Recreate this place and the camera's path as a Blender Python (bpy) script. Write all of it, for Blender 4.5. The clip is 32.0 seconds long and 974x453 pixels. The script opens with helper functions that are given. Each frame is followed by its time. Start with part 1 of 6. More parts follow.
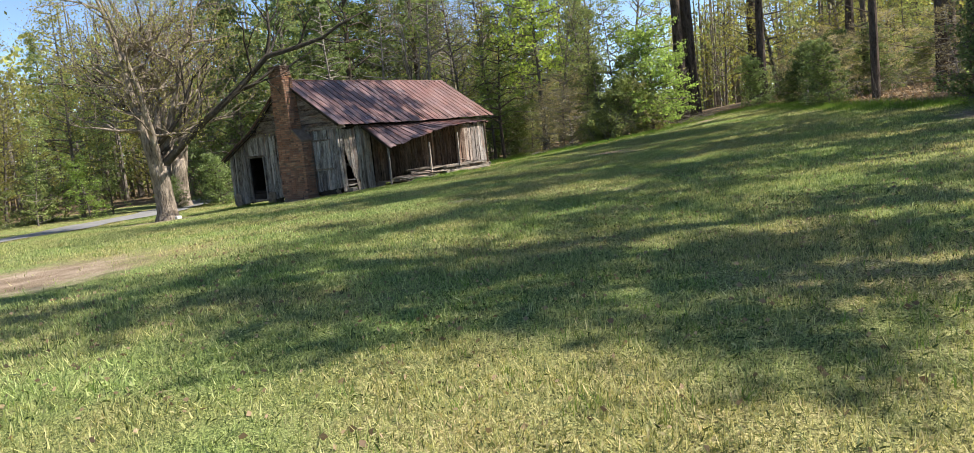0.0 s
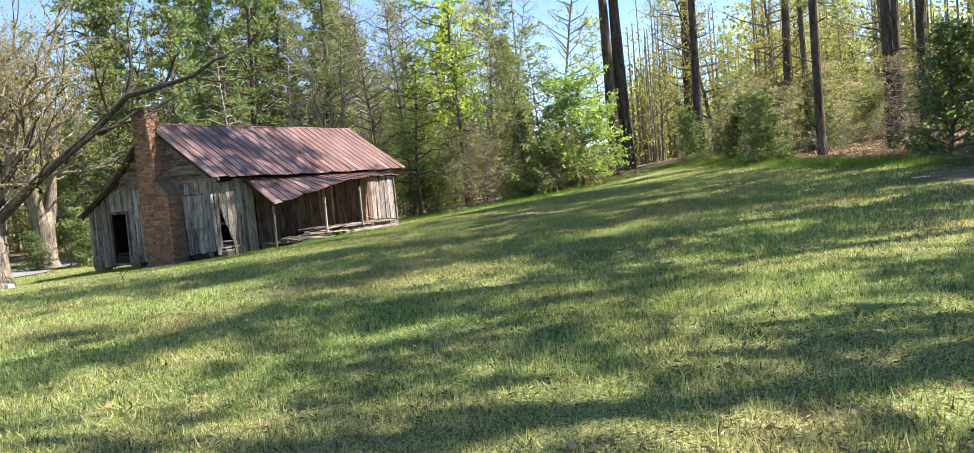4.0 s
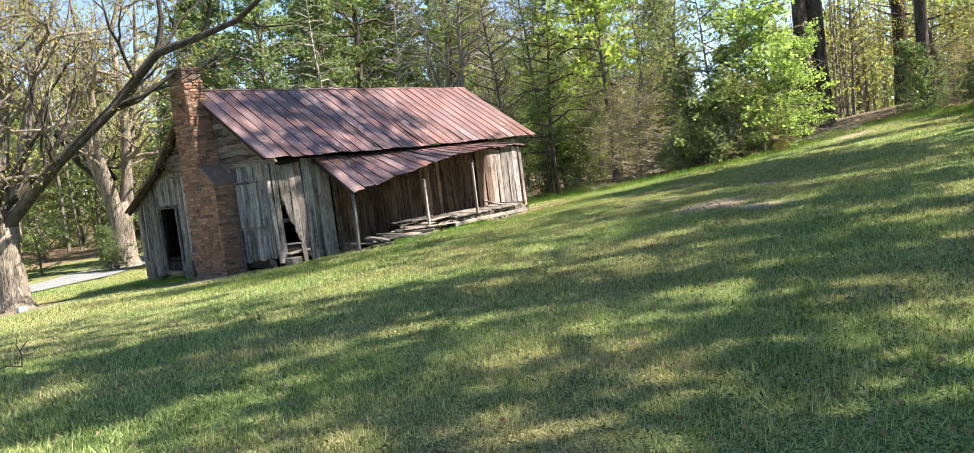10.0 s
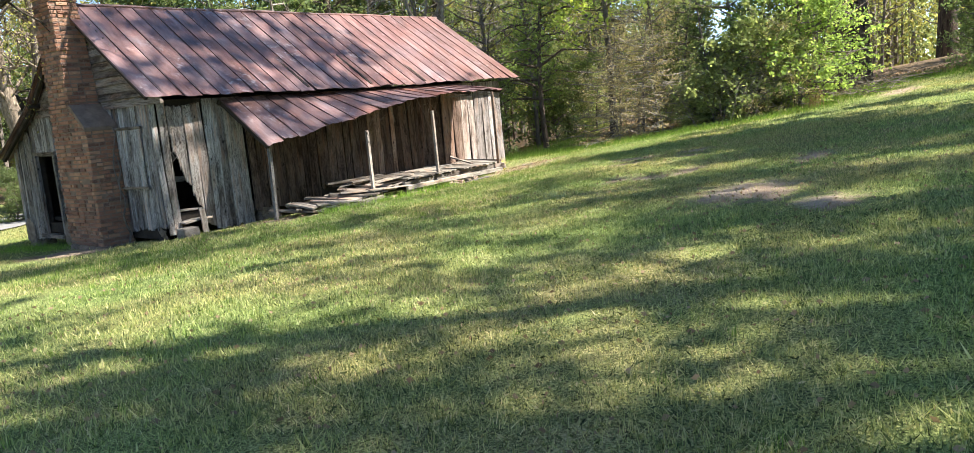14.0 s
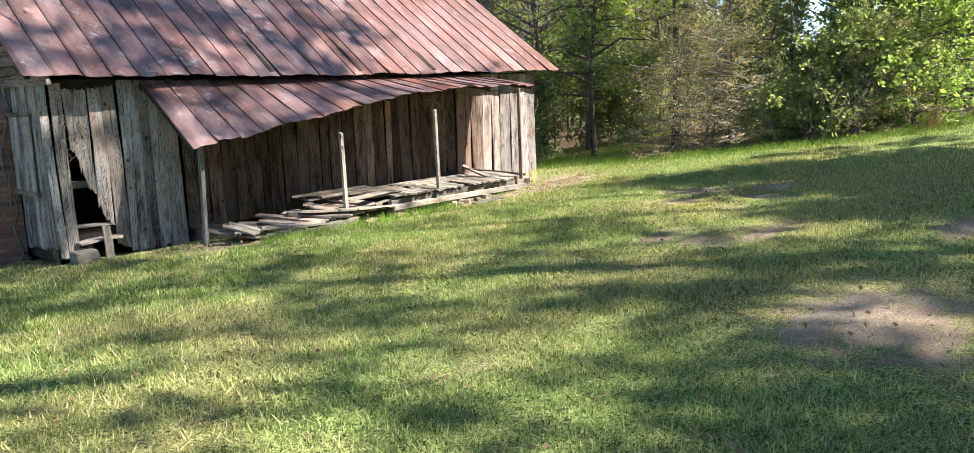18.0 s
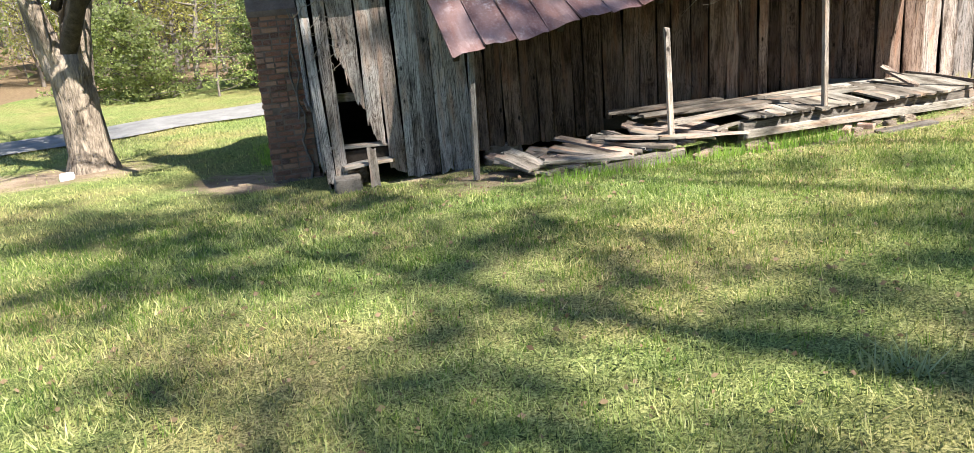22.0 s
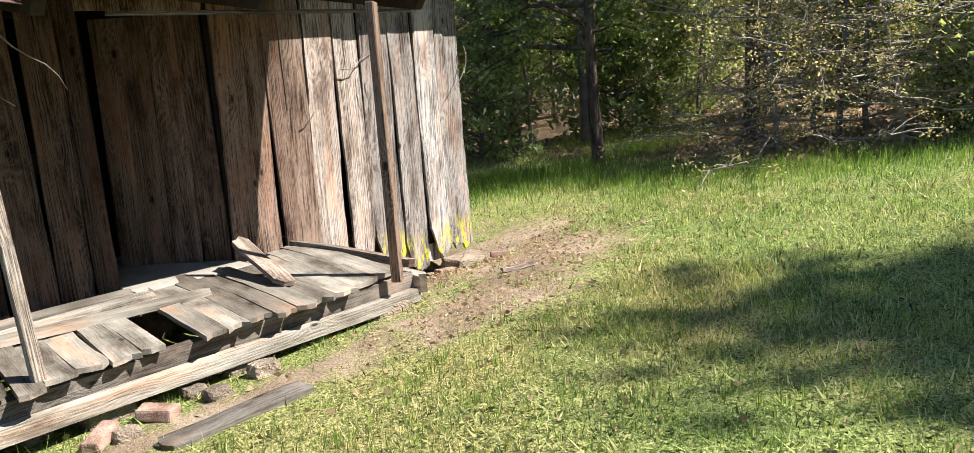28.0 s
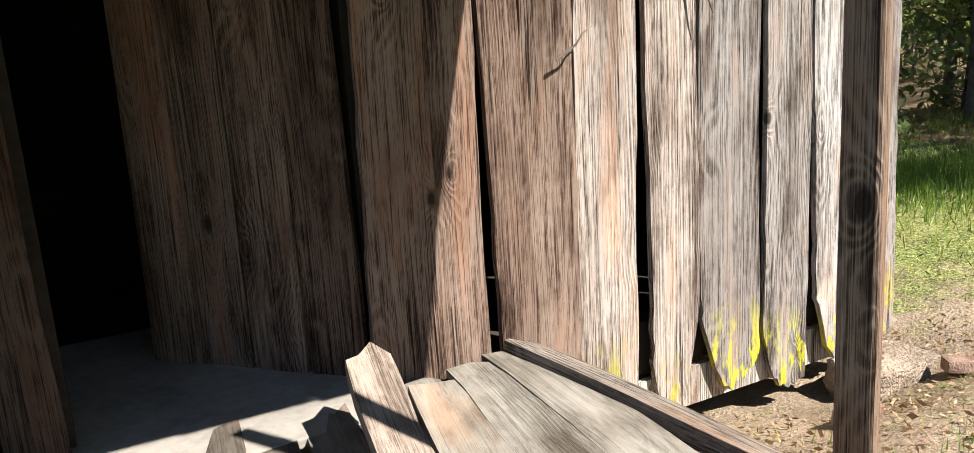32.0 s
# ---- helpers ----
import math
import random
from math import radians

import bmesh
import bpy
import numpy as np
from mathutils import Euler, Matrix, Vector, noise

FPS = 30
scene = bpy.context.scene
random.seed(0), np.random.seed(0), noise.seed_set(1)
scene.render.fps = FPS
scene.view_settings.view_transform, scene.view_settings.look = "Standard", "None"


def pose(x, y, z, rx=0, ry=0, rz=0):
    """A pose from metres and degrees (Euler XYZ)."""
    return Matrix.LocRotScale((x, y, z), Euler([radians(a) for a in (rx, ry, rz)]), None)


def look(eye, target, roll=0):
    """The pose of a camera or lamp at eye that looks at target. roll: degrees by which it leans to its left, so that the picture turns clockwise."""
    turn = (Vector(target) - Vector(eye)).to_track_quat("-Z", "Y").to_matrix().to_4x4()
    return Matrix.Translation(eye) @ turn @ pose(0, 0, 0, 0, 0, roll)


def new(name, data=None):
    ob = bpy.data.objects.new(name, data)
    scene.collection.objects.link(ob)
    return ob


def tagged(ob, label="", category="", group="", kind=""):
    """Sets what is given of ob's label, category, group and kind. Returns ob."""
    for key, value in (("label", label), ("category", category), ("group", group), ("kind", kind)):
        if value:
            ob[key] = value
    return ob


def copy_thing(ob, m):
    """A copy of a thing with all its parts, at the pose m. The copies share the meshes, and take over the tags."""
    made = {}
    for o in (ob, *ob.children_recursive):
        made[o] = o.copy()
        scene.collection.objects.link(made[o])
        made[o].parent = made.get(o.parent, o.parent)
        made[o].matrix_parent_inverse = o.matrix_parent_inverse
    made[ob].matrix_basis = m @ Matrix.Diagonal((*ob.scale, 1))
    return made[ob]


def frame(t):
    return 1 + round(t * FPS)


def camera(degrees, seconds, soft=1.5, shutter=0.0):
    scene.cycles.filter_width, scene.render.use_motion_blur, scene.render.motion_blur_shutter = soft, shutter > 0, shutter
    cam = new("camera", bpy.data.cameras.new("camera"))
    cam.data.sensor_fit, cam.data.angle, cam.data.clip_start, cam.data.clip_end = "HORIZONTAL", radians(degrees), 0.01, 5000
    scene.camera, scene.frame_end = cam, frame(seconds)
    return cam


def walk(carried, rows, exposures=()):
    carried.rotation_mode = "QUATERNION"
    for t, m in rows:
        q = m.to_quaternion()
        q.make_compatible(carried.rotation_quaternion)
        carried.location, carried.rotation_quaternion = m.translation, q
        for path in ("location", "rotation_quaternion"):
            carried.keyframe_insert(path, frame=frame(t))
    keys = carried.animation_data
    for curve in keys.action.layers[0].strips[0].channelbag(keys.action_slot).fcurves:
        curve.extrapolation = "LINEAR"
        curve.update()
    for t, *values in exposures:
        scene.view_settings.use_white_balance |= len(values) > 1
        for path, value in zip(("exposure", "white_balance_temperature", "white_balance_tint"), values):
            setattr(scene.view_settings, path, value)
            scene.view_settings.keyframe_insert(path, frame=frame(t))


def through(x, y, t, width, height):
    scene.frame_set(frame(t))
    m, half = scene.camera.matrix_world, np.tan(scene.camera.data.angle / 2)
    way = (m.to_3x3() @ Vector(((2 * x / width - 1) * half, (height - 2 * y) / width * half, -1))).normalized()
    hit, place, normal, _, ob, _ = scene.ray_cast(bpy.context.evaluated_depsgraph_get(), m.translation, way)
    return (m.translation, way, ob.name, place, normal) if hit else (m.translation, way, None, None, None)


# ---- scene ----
cam = camera(62.2, 32.0, 0.8)
PATH = [
    (0, (0.08, -2.061, 1.493), (1.754, -0.989, 1.266), -5.8),
    (0.5, (0.529, -1.862, 1.498), (2.254, -0.868, 1.308), -4.3),
    (1, (0.975, -1.774, 1.457), (2.842, -1.078, 1.279), -3.7),
    (1.5, (1.512, -1.758, 1.547), (3.424, -1.201, 1.362), -4.1),
    (2, (1.991, -1.725, 1.539), (3.916, -1.205, 1.389), -4.1),
    (2.5, (2.471, -1.681, 1.515), (4.386, -1.118, 1.394), -4.3),
    (3, (2.913, -1.564, 1.496), (4.779, -0.854, 1.386), -4.8),
    (3.5, (3.437, -1.417, 1.482), (5.221, -0.518, 1.396), -5.4),
    (5.5, (6.065, 0.28, 1.7), (7.804, 1.253, 1.533), -4.3),
    (6, (6.561, 0.634, 1.687), (8.351, 1.503, 1.485), -5.9),
    (6.5, (7.117, 0.967, 1.655), (8.958, 1.714, 1.426), -8.3),
    (7, (7.578, 1.252, 1.649), (9.374, 2.111, 1.455), -9.7),
    (7.5, (8.017, 1.471, 1.651), (9.747, 2.462, 1.499), -11.1),
    (8, (8.541, 1.684, 1.661), (10.232, 2.744, 1.53), -11.2),
    (8.5, (9.006, 1.935, 1.676), (10.69, 3.006, 1.557), -10.6),
    (9, (9.49, 2.228, 1.684), (11.161, 3.319, 1.559), -9.6),
    (9.5, (9.975, 2.447, 1.706), (11.598, 3.608, 1.562), -8.0),
    (10, (10.448, 2.705, 1.718), (12.006, 3.948, 1.554), -7.0),
    (10.5, (10.909, 2.993, 1.715), (12.414, 4.298, 1.538), -7.2),
    (11, (11.34, 3.303, 1.696), (12.853, 4.598, 1.502), -7.3),
    (11.5, (11.809, 3.58, 1.698), (13.353, 4.831, 1.472), -6.9),
    (12, (12.296, 3.847, 1.702), (13.851, 5.083, 1.468), -6.3),
    (12.5, (12.78, 4.044, 1.712), (14.317, 5.304, 1.489), -5.9),
    (13, (13.262, 4.24, 1.727), (14.803, 5.496, 1.506), -5.5),
    (13.5, (13.742, 4.445, 1.747), (15.288, 5.688, 1.493), -5.3),
    (14, (14.22, 4.635, 1.778), (15.757, 5.877, 1.472), -5.1),
    (14.5, (14.685, 4.849, 1.812), (16.237, 6.067, 1.487), -4.8),
    (16.5, (16.586, 5.522, 1.978), (18.205, 6.671, 1.74), -1.1),
    (17, (17.023, 5.77, 1.983), (18.575, 6.999, 1.698), -1.3),
    (17.5, (17.454, 6.055, 1.99), (18.934, 7.36, 1.664), -1.5),
    (18, (17.841, 6.352, 2.005), (19.268, 7.711, 1.666), -1.9),
    (18.5, (18.282, 6.567, 2.026), (19.667, 7.97, 1.686), -2.0),
    (19, (18.694, 6.828, 2.031), (20.007, 8.293, 1.672), -2.2),
    (19.5, (19.138, 7.003, 2.042), (20.335, 8.556, 1.647), -2.1),
    (20, (19.544, 7.224, 2.059), (20.59, 8.872, 1.622), -2.1),
    (20.5, (19.957, 7.487, 2.072), (20.815, 9.229, 1.592), -2.6),
    (21, (20.357, 7.745, 2.072), (21.025, 9.553, 1.538), -3.3),
    (21.5, (20.703, 8.037, 2.042), (21.222, 9.879, 1.46), -4.2),
    (22, (21.082, 8.292, 2.043), (21.529, 10.153, 1.463), -5.1),
    (22.5, (21.432, 8.532, 2.088), (22.068, 10.347, 1.538), -4.9),
    (23, (21.835, 8.851, 2.132), (22.882, 10.475, 1.618), -3.5),
    (23.5, (22.31, 9.098, 2.145), (23.654, 10.492, 1.643), -2.5),
    (24, (22.804, 9.361, 2.098), (24.369, 10.506, 1.611), -1.9),
    (24.5, (23.251, 9.635, 2.09), (24.857, 10.734, 1.628), -1.2),
    (25, (23.667, 9.965, 2.044), (25.258, 11.094, 1.605), -2.1),
    (25.5, (24.064, 10.315, 2.005), (25.59, 11.544, 1.599), -3.2),
    (26, (24.429, 10.74, 1.971), (25.879, 12.061, 1.584), -3.9),
    (26.5, (24.828, 11.121, 1.932), (26.247, 12.473, 1.533), -3.3),
    (28.5, (26.286, 12.831, 1.523), (27.715, 14.173, 1.127), -4.0),
    (29, (26.61, 13.191, 1.492), (28.015, 14.562, 1.107), -4.8),
    (29.5, (26.899, 13.563, 1.446), (28.257, 14.982, 1.067), -4.9),
    (30, (27.196, 13.924, 1.423), (28.477, 15.415, 1.054), -4.7),
    (30.5, (27.45, 14.297, 1.389), (28.666, 15.841, 1.018), -3.8),
    (31, (27.689, 14.667, 1.332), (28.863, 16.236, 0.934), -3.0),
    (31.5, (27.864, 15.01, 1.301), (28.938, 16.646, 0.887), -2.8),
    (32, (27.989, 15.341, 1.293), (28.914, 17.061, 0.86), -3.7),
]
walk(cam, [(t, look(eye, target, roll)) for t, eye, target, roll in PATH], [(0, 1.02), (0.8, 1.42), (2, 1.68), (3, 1.58), (8, 1.68), (12, 1.76), (20, 1.74), (25, 1.58), (28, 1.44), (32, 1.42)])

# ---- world and sun ----
SUN = Vector((0.58, -1.0, 1.32)).normalized()
world = bpy.data.worlds.new("world")
scene.world = world
world.use_nodes = True
sky = world.node_tree.nodes.new("ShaderNodeTexSky")
sky.sky_type, sky.sun_disc = "NISHITA", False
sky.sun_elevation = math.asin(SUN.z)
sky.sun_rotation = math.atan2(SUN.x, SUN.y)
sky.altitude, sky.air_density, sky.dust_density, sky.ozone_density = 2600, 0.8, 0.0, 1.6
world.node_tree.nodes["Background"].inputs["Strength"].default_value = 0.118
world.node_tree.links.new(sky.outputs[0], world.node_tree.nodes["Background"].inputs["Color"])
sun_data = bpy.data.lights.new("sun", "SUN")
sun_data.energy, sun_data.angle, sun_data.color = 5.0, radians(0.53), (1.0, 0.945, 0.875)
sun_lamp = new("sun", sun_data)
sun_lamp.matrix_world = look((0, 0, 30), Vector((0, 0, 30)) - SUN)


# ---- materials ----
class Mat:
    """A small builder for node materials."""

    def __init__(self, name, rough=0.9, spec=0.2, metal=0.0):
        self.m = bpy.data.materials.new(name)
        self.m.use_nodes = True
        self.t = self.m.node_tree
        self.b = self.t.nodes["Principled BSDF"]
        self.b.inputs["Roughness"].default_value = rough
        self.b.inputs["Specular IOR Level"].default_value = spec
        self.b.inputs["Metallic"].default_value = metal

    def put(self, value, socket):
        if isinstance(value, (int, float)):
            socket.default_value = value
        elif isinstance(value, tuple):
            socket.default_value = (*value, 1.0) if len(value) == 3 and socket.type == "RGBA" else value
        else:
            self.t.links.new(value, socket)

    def coord(self, scale=(1, 1, 1), kind="Object", shift=None):
        c = self.t.nodes.new("ShaderNodeTexCoord")
        mp = self.t.nodes.new("ShaderNodeMapping")
        mp.inputs["Scale"].default_value = scale
        self.t.links.new(c.outputs[kind], mp.inputs["Vector"])
        if shift is not None:
            self.t.links.new(shift, mp.inputs["Location"])
        return mp.outputs[0]

    def world_coord(self, scale=(1, 1, 1)):
        g = self.t.nodes.new("ShaderNodeNewGeometry")
        mp = self.t.nodes.new("ShaderNodeMapping")
        mp.inputs["Scale"].default_value = scale
        self.t.links.new(g.outputs["Position"], mp.inputs["Vector"])
        return mp.outputs[0]

    def rnd(self):
        return self.t.nodes.new("ShaderNodeObjectInfo").outputs["Random"]

    def island(self):
        return self.t.nodes.new("ShaderNodeNewGeometry").outputs["Random Per Island"]

    def noise(self, vec, scale, detail=4.0, rough=0.55, warp=0.0):
        n = self.t.nodes.new("ShaderNodeTexNoise")
        n.inputs["Scale"].default_value, n.inputs["Detail"].default_value = scale, detail
        n.inputs["Roughness"].default_value, n.inputs["Distortion"].default_value = rough, warp
        self.t.links.new(vec, n.inputs["Vector"])
        return n.outputs[0]

    def ramp(self, fac, *stops):
        r = self.t.nodes.new("ShaderNodeValToRGB")
        e = r.color_ramp.elements
        while len(e) < len(stops):
            e.new(0.5)
        for k, (p, c) in zip(e, stops):
            k.position, k.color = p, ((c, c, c, 1) if isinstance(c, (int, float)) else (*c, 1))
        self.put(fac, r.inputs[0])
        return r.outputs[0]

    def mix(self, fac, a, b, blend="MIX"):
        n = self.t.nodes.new("ShaderNodeMix")
        n.data_type, n.blend_type = "RGBA", blend
        self.put(fac, n.inputs[0])
        self.put(a, n.inputs[6])
        self.put(b, n.inputs[7])
        return n.outputs[2]

    def math(self, op, a, b=0.0):
        n = self.t.nodes.new("ShaderNodeMath")
        n.operation = op
        self.put(a, n.inputs[0])
        self.put(b, n.inputs[1])
        return n.outputs[0]

    def colour(self, c):
        self.put(c, self.b.inputs["Base Color"])

    def bump(self, h, strength=0.5, dist=0.01):
        n = self.t.nodes.new("ShaderNodeBump")
        n.inputs["Strength"].default_value, n.inputs["Distance"].default_value = strength, dist
        self.t.links.new(h, n.inputs["Height"])
        self.t.links.new(n.outputs[0], self.b.inputs["Normal"])

    def rough(self, v):
        self.put(v, self.b.inputs["Roughness"])


def wood(name, dark, mid, light, along=2, crack=0.5, moss=None, grain=1.0):
    """Weathered plain-sawn timber: growth rings that bend round knots, checks and silvering."""
    k = Mat(name, 0.88, 0.12)
    r = k.rnd()
    comb = k.t.nodes.new("ShaderNodeCombineXYZ")
    for i in range(3):
        k.put(k.math("MULTIPLY", r, 17.0 + 9 * i), comb.inputs[i])

    def stretched(across, length):
        sc = [across, across, across]
        sc[along] = length
        return k.coord(tuple(sc), shift=comb.outputs[0])

    knots = k.t.nodes.new("ShaderNodeTexVoronoi")
    knots.inputs["Scale"].default_value = 1.0
    k.t.links.new(stretched(5.0, 2.6), knots.inputs["Vector"])
    near = k.ramp(knots.outputs["Distance"], (0.05, 1.0), (0.2, 0.35), (0.45, 0.0))
    field = k.math("ADD", k.noise(stretched(5.0, 0.2), 1.0, 0.6, 0.4, 0.0), k.math("MULTIPLY", near, 0.16))
    ring = k.math("SINE", k.math("MULTIPLY", field, 200.0))
    ring = k.math("ADD", k.math("MULTIPLY", ring, 0.5), 0.5)
    ring = k.math("POWER", ring, 1.8)
    fibre = k.noise(stretched(360.0, 3.2), 1.0, 4, 0.7, 0.2)
    streak = k.noise(stretched(70.0, 0.9), 1.0, 5, 0.7)
    check = k.noise(stretched(46.0, 0.8), 1.0, 5, 0.72)
    cloud = k.noise(stretched(7.0, 1.3), 1.0, 6, 0.65)
    pit = k.noise(stretched(60.0, 24.0), 1.0, 4, 0.7)
    tone = k.math("ADD", k.math("MULTIPLY", ring, 0.075), k.math("ADD", k.math("ADD", k.math("MULTIPLY", fibre, 0.8), k.math("MULTIPLY", streak, 0.22)), k.math("ADD", k.math("MULTIPLY", cloud, 0.4), k.math("MULTIPLY", pit, 0.2))))
    c = k.ramp(tone, (0.65, tuple(a * 0.4 for a in dark)), (0.715, dark), (0.785, mid), (0.875, light))
    if grain < 1.0:
        c = k.mix(1.0 - grain, c, k.ramp(cloud, (0.36, dark), (0.5, mid), (0.64, light)))
    split = k.ramp(check, (0.345, 1.0), (0.375, 0.0))
    c = k.mix(k.math("MULTIPLY", split, 0.85 * grain), c, tuple(a * 0.22 for a in dark))
    hair = k.ramp(k.noise(stretched(170.0, 1.6), 1.0, 4, 0.75), (0.36, 1.0), (0.41, 0.0))
    c = k.mix(k.math("MULTIPLY", hair, 0.7 * grain), c, tuple(a * 0.4 for a in dark))
    rust = k.noise(stretched(9.0, 1.3), 1.0, 3, 0.5)
    c = k.mix(k.ramp(rust, (0.54, 0.0), (0.68, 0.6)), c, k.mix(1.0, c, (1.12, 0.76, 0.56), "MULTIPLY"))
    worn = k.noise(stretched(6.0, 2.2), 1.0, 5, 0.6)
    c = k.mix(1.0, c, k.ramp(worn, (0.34, (0.5, 0.46, 0.44)), (0.48, (1.0, 1.0, 1.0)), (0.64, (1.22, 1.26, 1.3))), "MULTIPLY")
    c = k.mix(1.0, c, k.ramp(r, (0.0, (0.58, 0.54, 0.52)), (0.5, (1.0, 0.97, 0.94)), (1.0, (1.3, 1.3, 1.3))), "MULTIPLY")
    core = k.ramp(knots.outputs["Distance"], (0.05, 0.9), (0.1, 0.0))
    c = k.mix(core, c, tuple(a * 0.3 for a in dark))
    if moss:
        z = k.t.nodes.new("ShaderNodeSeparateXYZ")
        k.t.links.new(k.coord(), z.inputs[0])
        low = k.math("SUBTRACT", moss[1], z.outputs[2])
        m = k.math("MULTIPLY", k.ramp(k.math("MULTIPLY", low, 3.6), (0.0, 0.0), (0.8, 1.0)), k.ramp(k.noise(k.coord((16, 16, 6), shift=comb.outputs[0]), 1.0, 6, 0.65), (0.5, 0.0), (0.57, 1.0)))
        m = k.math("MULTIPLY", m, k.ramp(fibre, (0.36, 0.35), (0.5, 1.0)))
        c = k.mix(m, c, moss[0])
    k.colour(c)
    h = k.math("SUBTRACT", k.math("ADD", k.math("MULTIPLY", ring, 0.25), k.math("ADD", k.math("MULTIPLY", fibre, 0.4), k.math("MULTIPLY", streak, 0.5))), k.math("MULTIPLY", split, 1.0))
    k.bump(h, grain, 0.004 * (1 + crack))
    return k.m


GREY_WOOD = wood("grey_weathered_wood", (0.042, 0.04, 0.038), (0.135, 0.13, 0.123), (0.34, 0.33, 0.31))
PALE_WOOD = wood("silver_weathered_wood", (0.06, 0.048, 0.04), (0.215, 0.188, 0.165), (0.46, 0.42, 0.38))
MOSS_WOOD = wood("mossy_silver_wood", (0.05, 0.043, 0.038), (0.165, 0.15, 0.139), (0.36, 0.335, 0.317), moss=((0.5, 0.47, 0.03), 0.36))
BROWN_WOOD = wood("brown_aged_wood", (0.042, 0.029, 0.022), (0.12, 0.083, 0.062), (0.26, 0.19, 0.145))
# darker copy of the brown wood: the porch roof's shade is in its colour
PORCH_SHADE_WOOD = wood("porch_shade_wood", (0.018, 0.013, 0.01), (0.05, 0.035, 0.027), (0.12, 0.087, 0.067))
RUSSET_WOOD = wood("russet_brown_wood", (0.05, 0.031, 0.024), (0.16, 0.106, 0.082), (0.31, 0.23, 0.183))
BLEACHED_WOOD = wood("bleached_brown_wood", (0.05, 0.038, 0.031), (0.183, 0.148, 0.127), (0.37, 0.322, 0.288), moss=((0.42, 0.4, 0.03), 0.3))
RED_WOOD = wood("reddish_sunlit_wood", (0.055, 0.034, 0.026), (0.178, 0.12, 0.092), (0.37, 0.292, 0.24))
TORN_WOOD = wood("torn_weathered_wood", (0.045, 0.035, 0.029), (0.175, 0.15, 0.13), (0.38, 0.345, 0.31))
FLOOR_WOOD = wood("porch_floor_wood", (0.09, 0.08, 0.066), (0.175, 0.16, 0.136), (0.28, 0.26, 0.225), along=1, grain=0.35)
BEAM_WOOD = wood("porch_beam_wood", (0.065, 0.055, 0.044), (0.165, 0.148, 0.124), (0.31, 0.28, 0.24), along=1, grain=0.6)
CLAP_WOOD = wood("clapboard_wood", (0.05, 0.04, 0.032), (0.13, 0.108, 0.088), (0.27, 0.23, 0.19), along=1)
PLANK_WOOD = wood("loose_plank_wood", (0.075, 0.056, 0.045), (0.19, 0.15, 0.122), (0.36, 0.305, 0.26), along=1, grain=0.6)
GREY_LONG = wood("grey_lying_wood", (0.06, 0.054, 0.047), (0.15, 0.138, 0.12), (0.3, 0.28, 0.25), along=1, grain=0.6)
BEAM_LONG = wood("porch_plate_wood", (0.03, 0.026, 0.021), (0.09, 0.08, 0.068), (0.2, 0.18, 0.155), along=0)
POST_WOOD = wood("post_wood", (0.075, 0.06, 0.05), (0.19, 0.16, 0.135), (0.36, 0.315, 0.27))


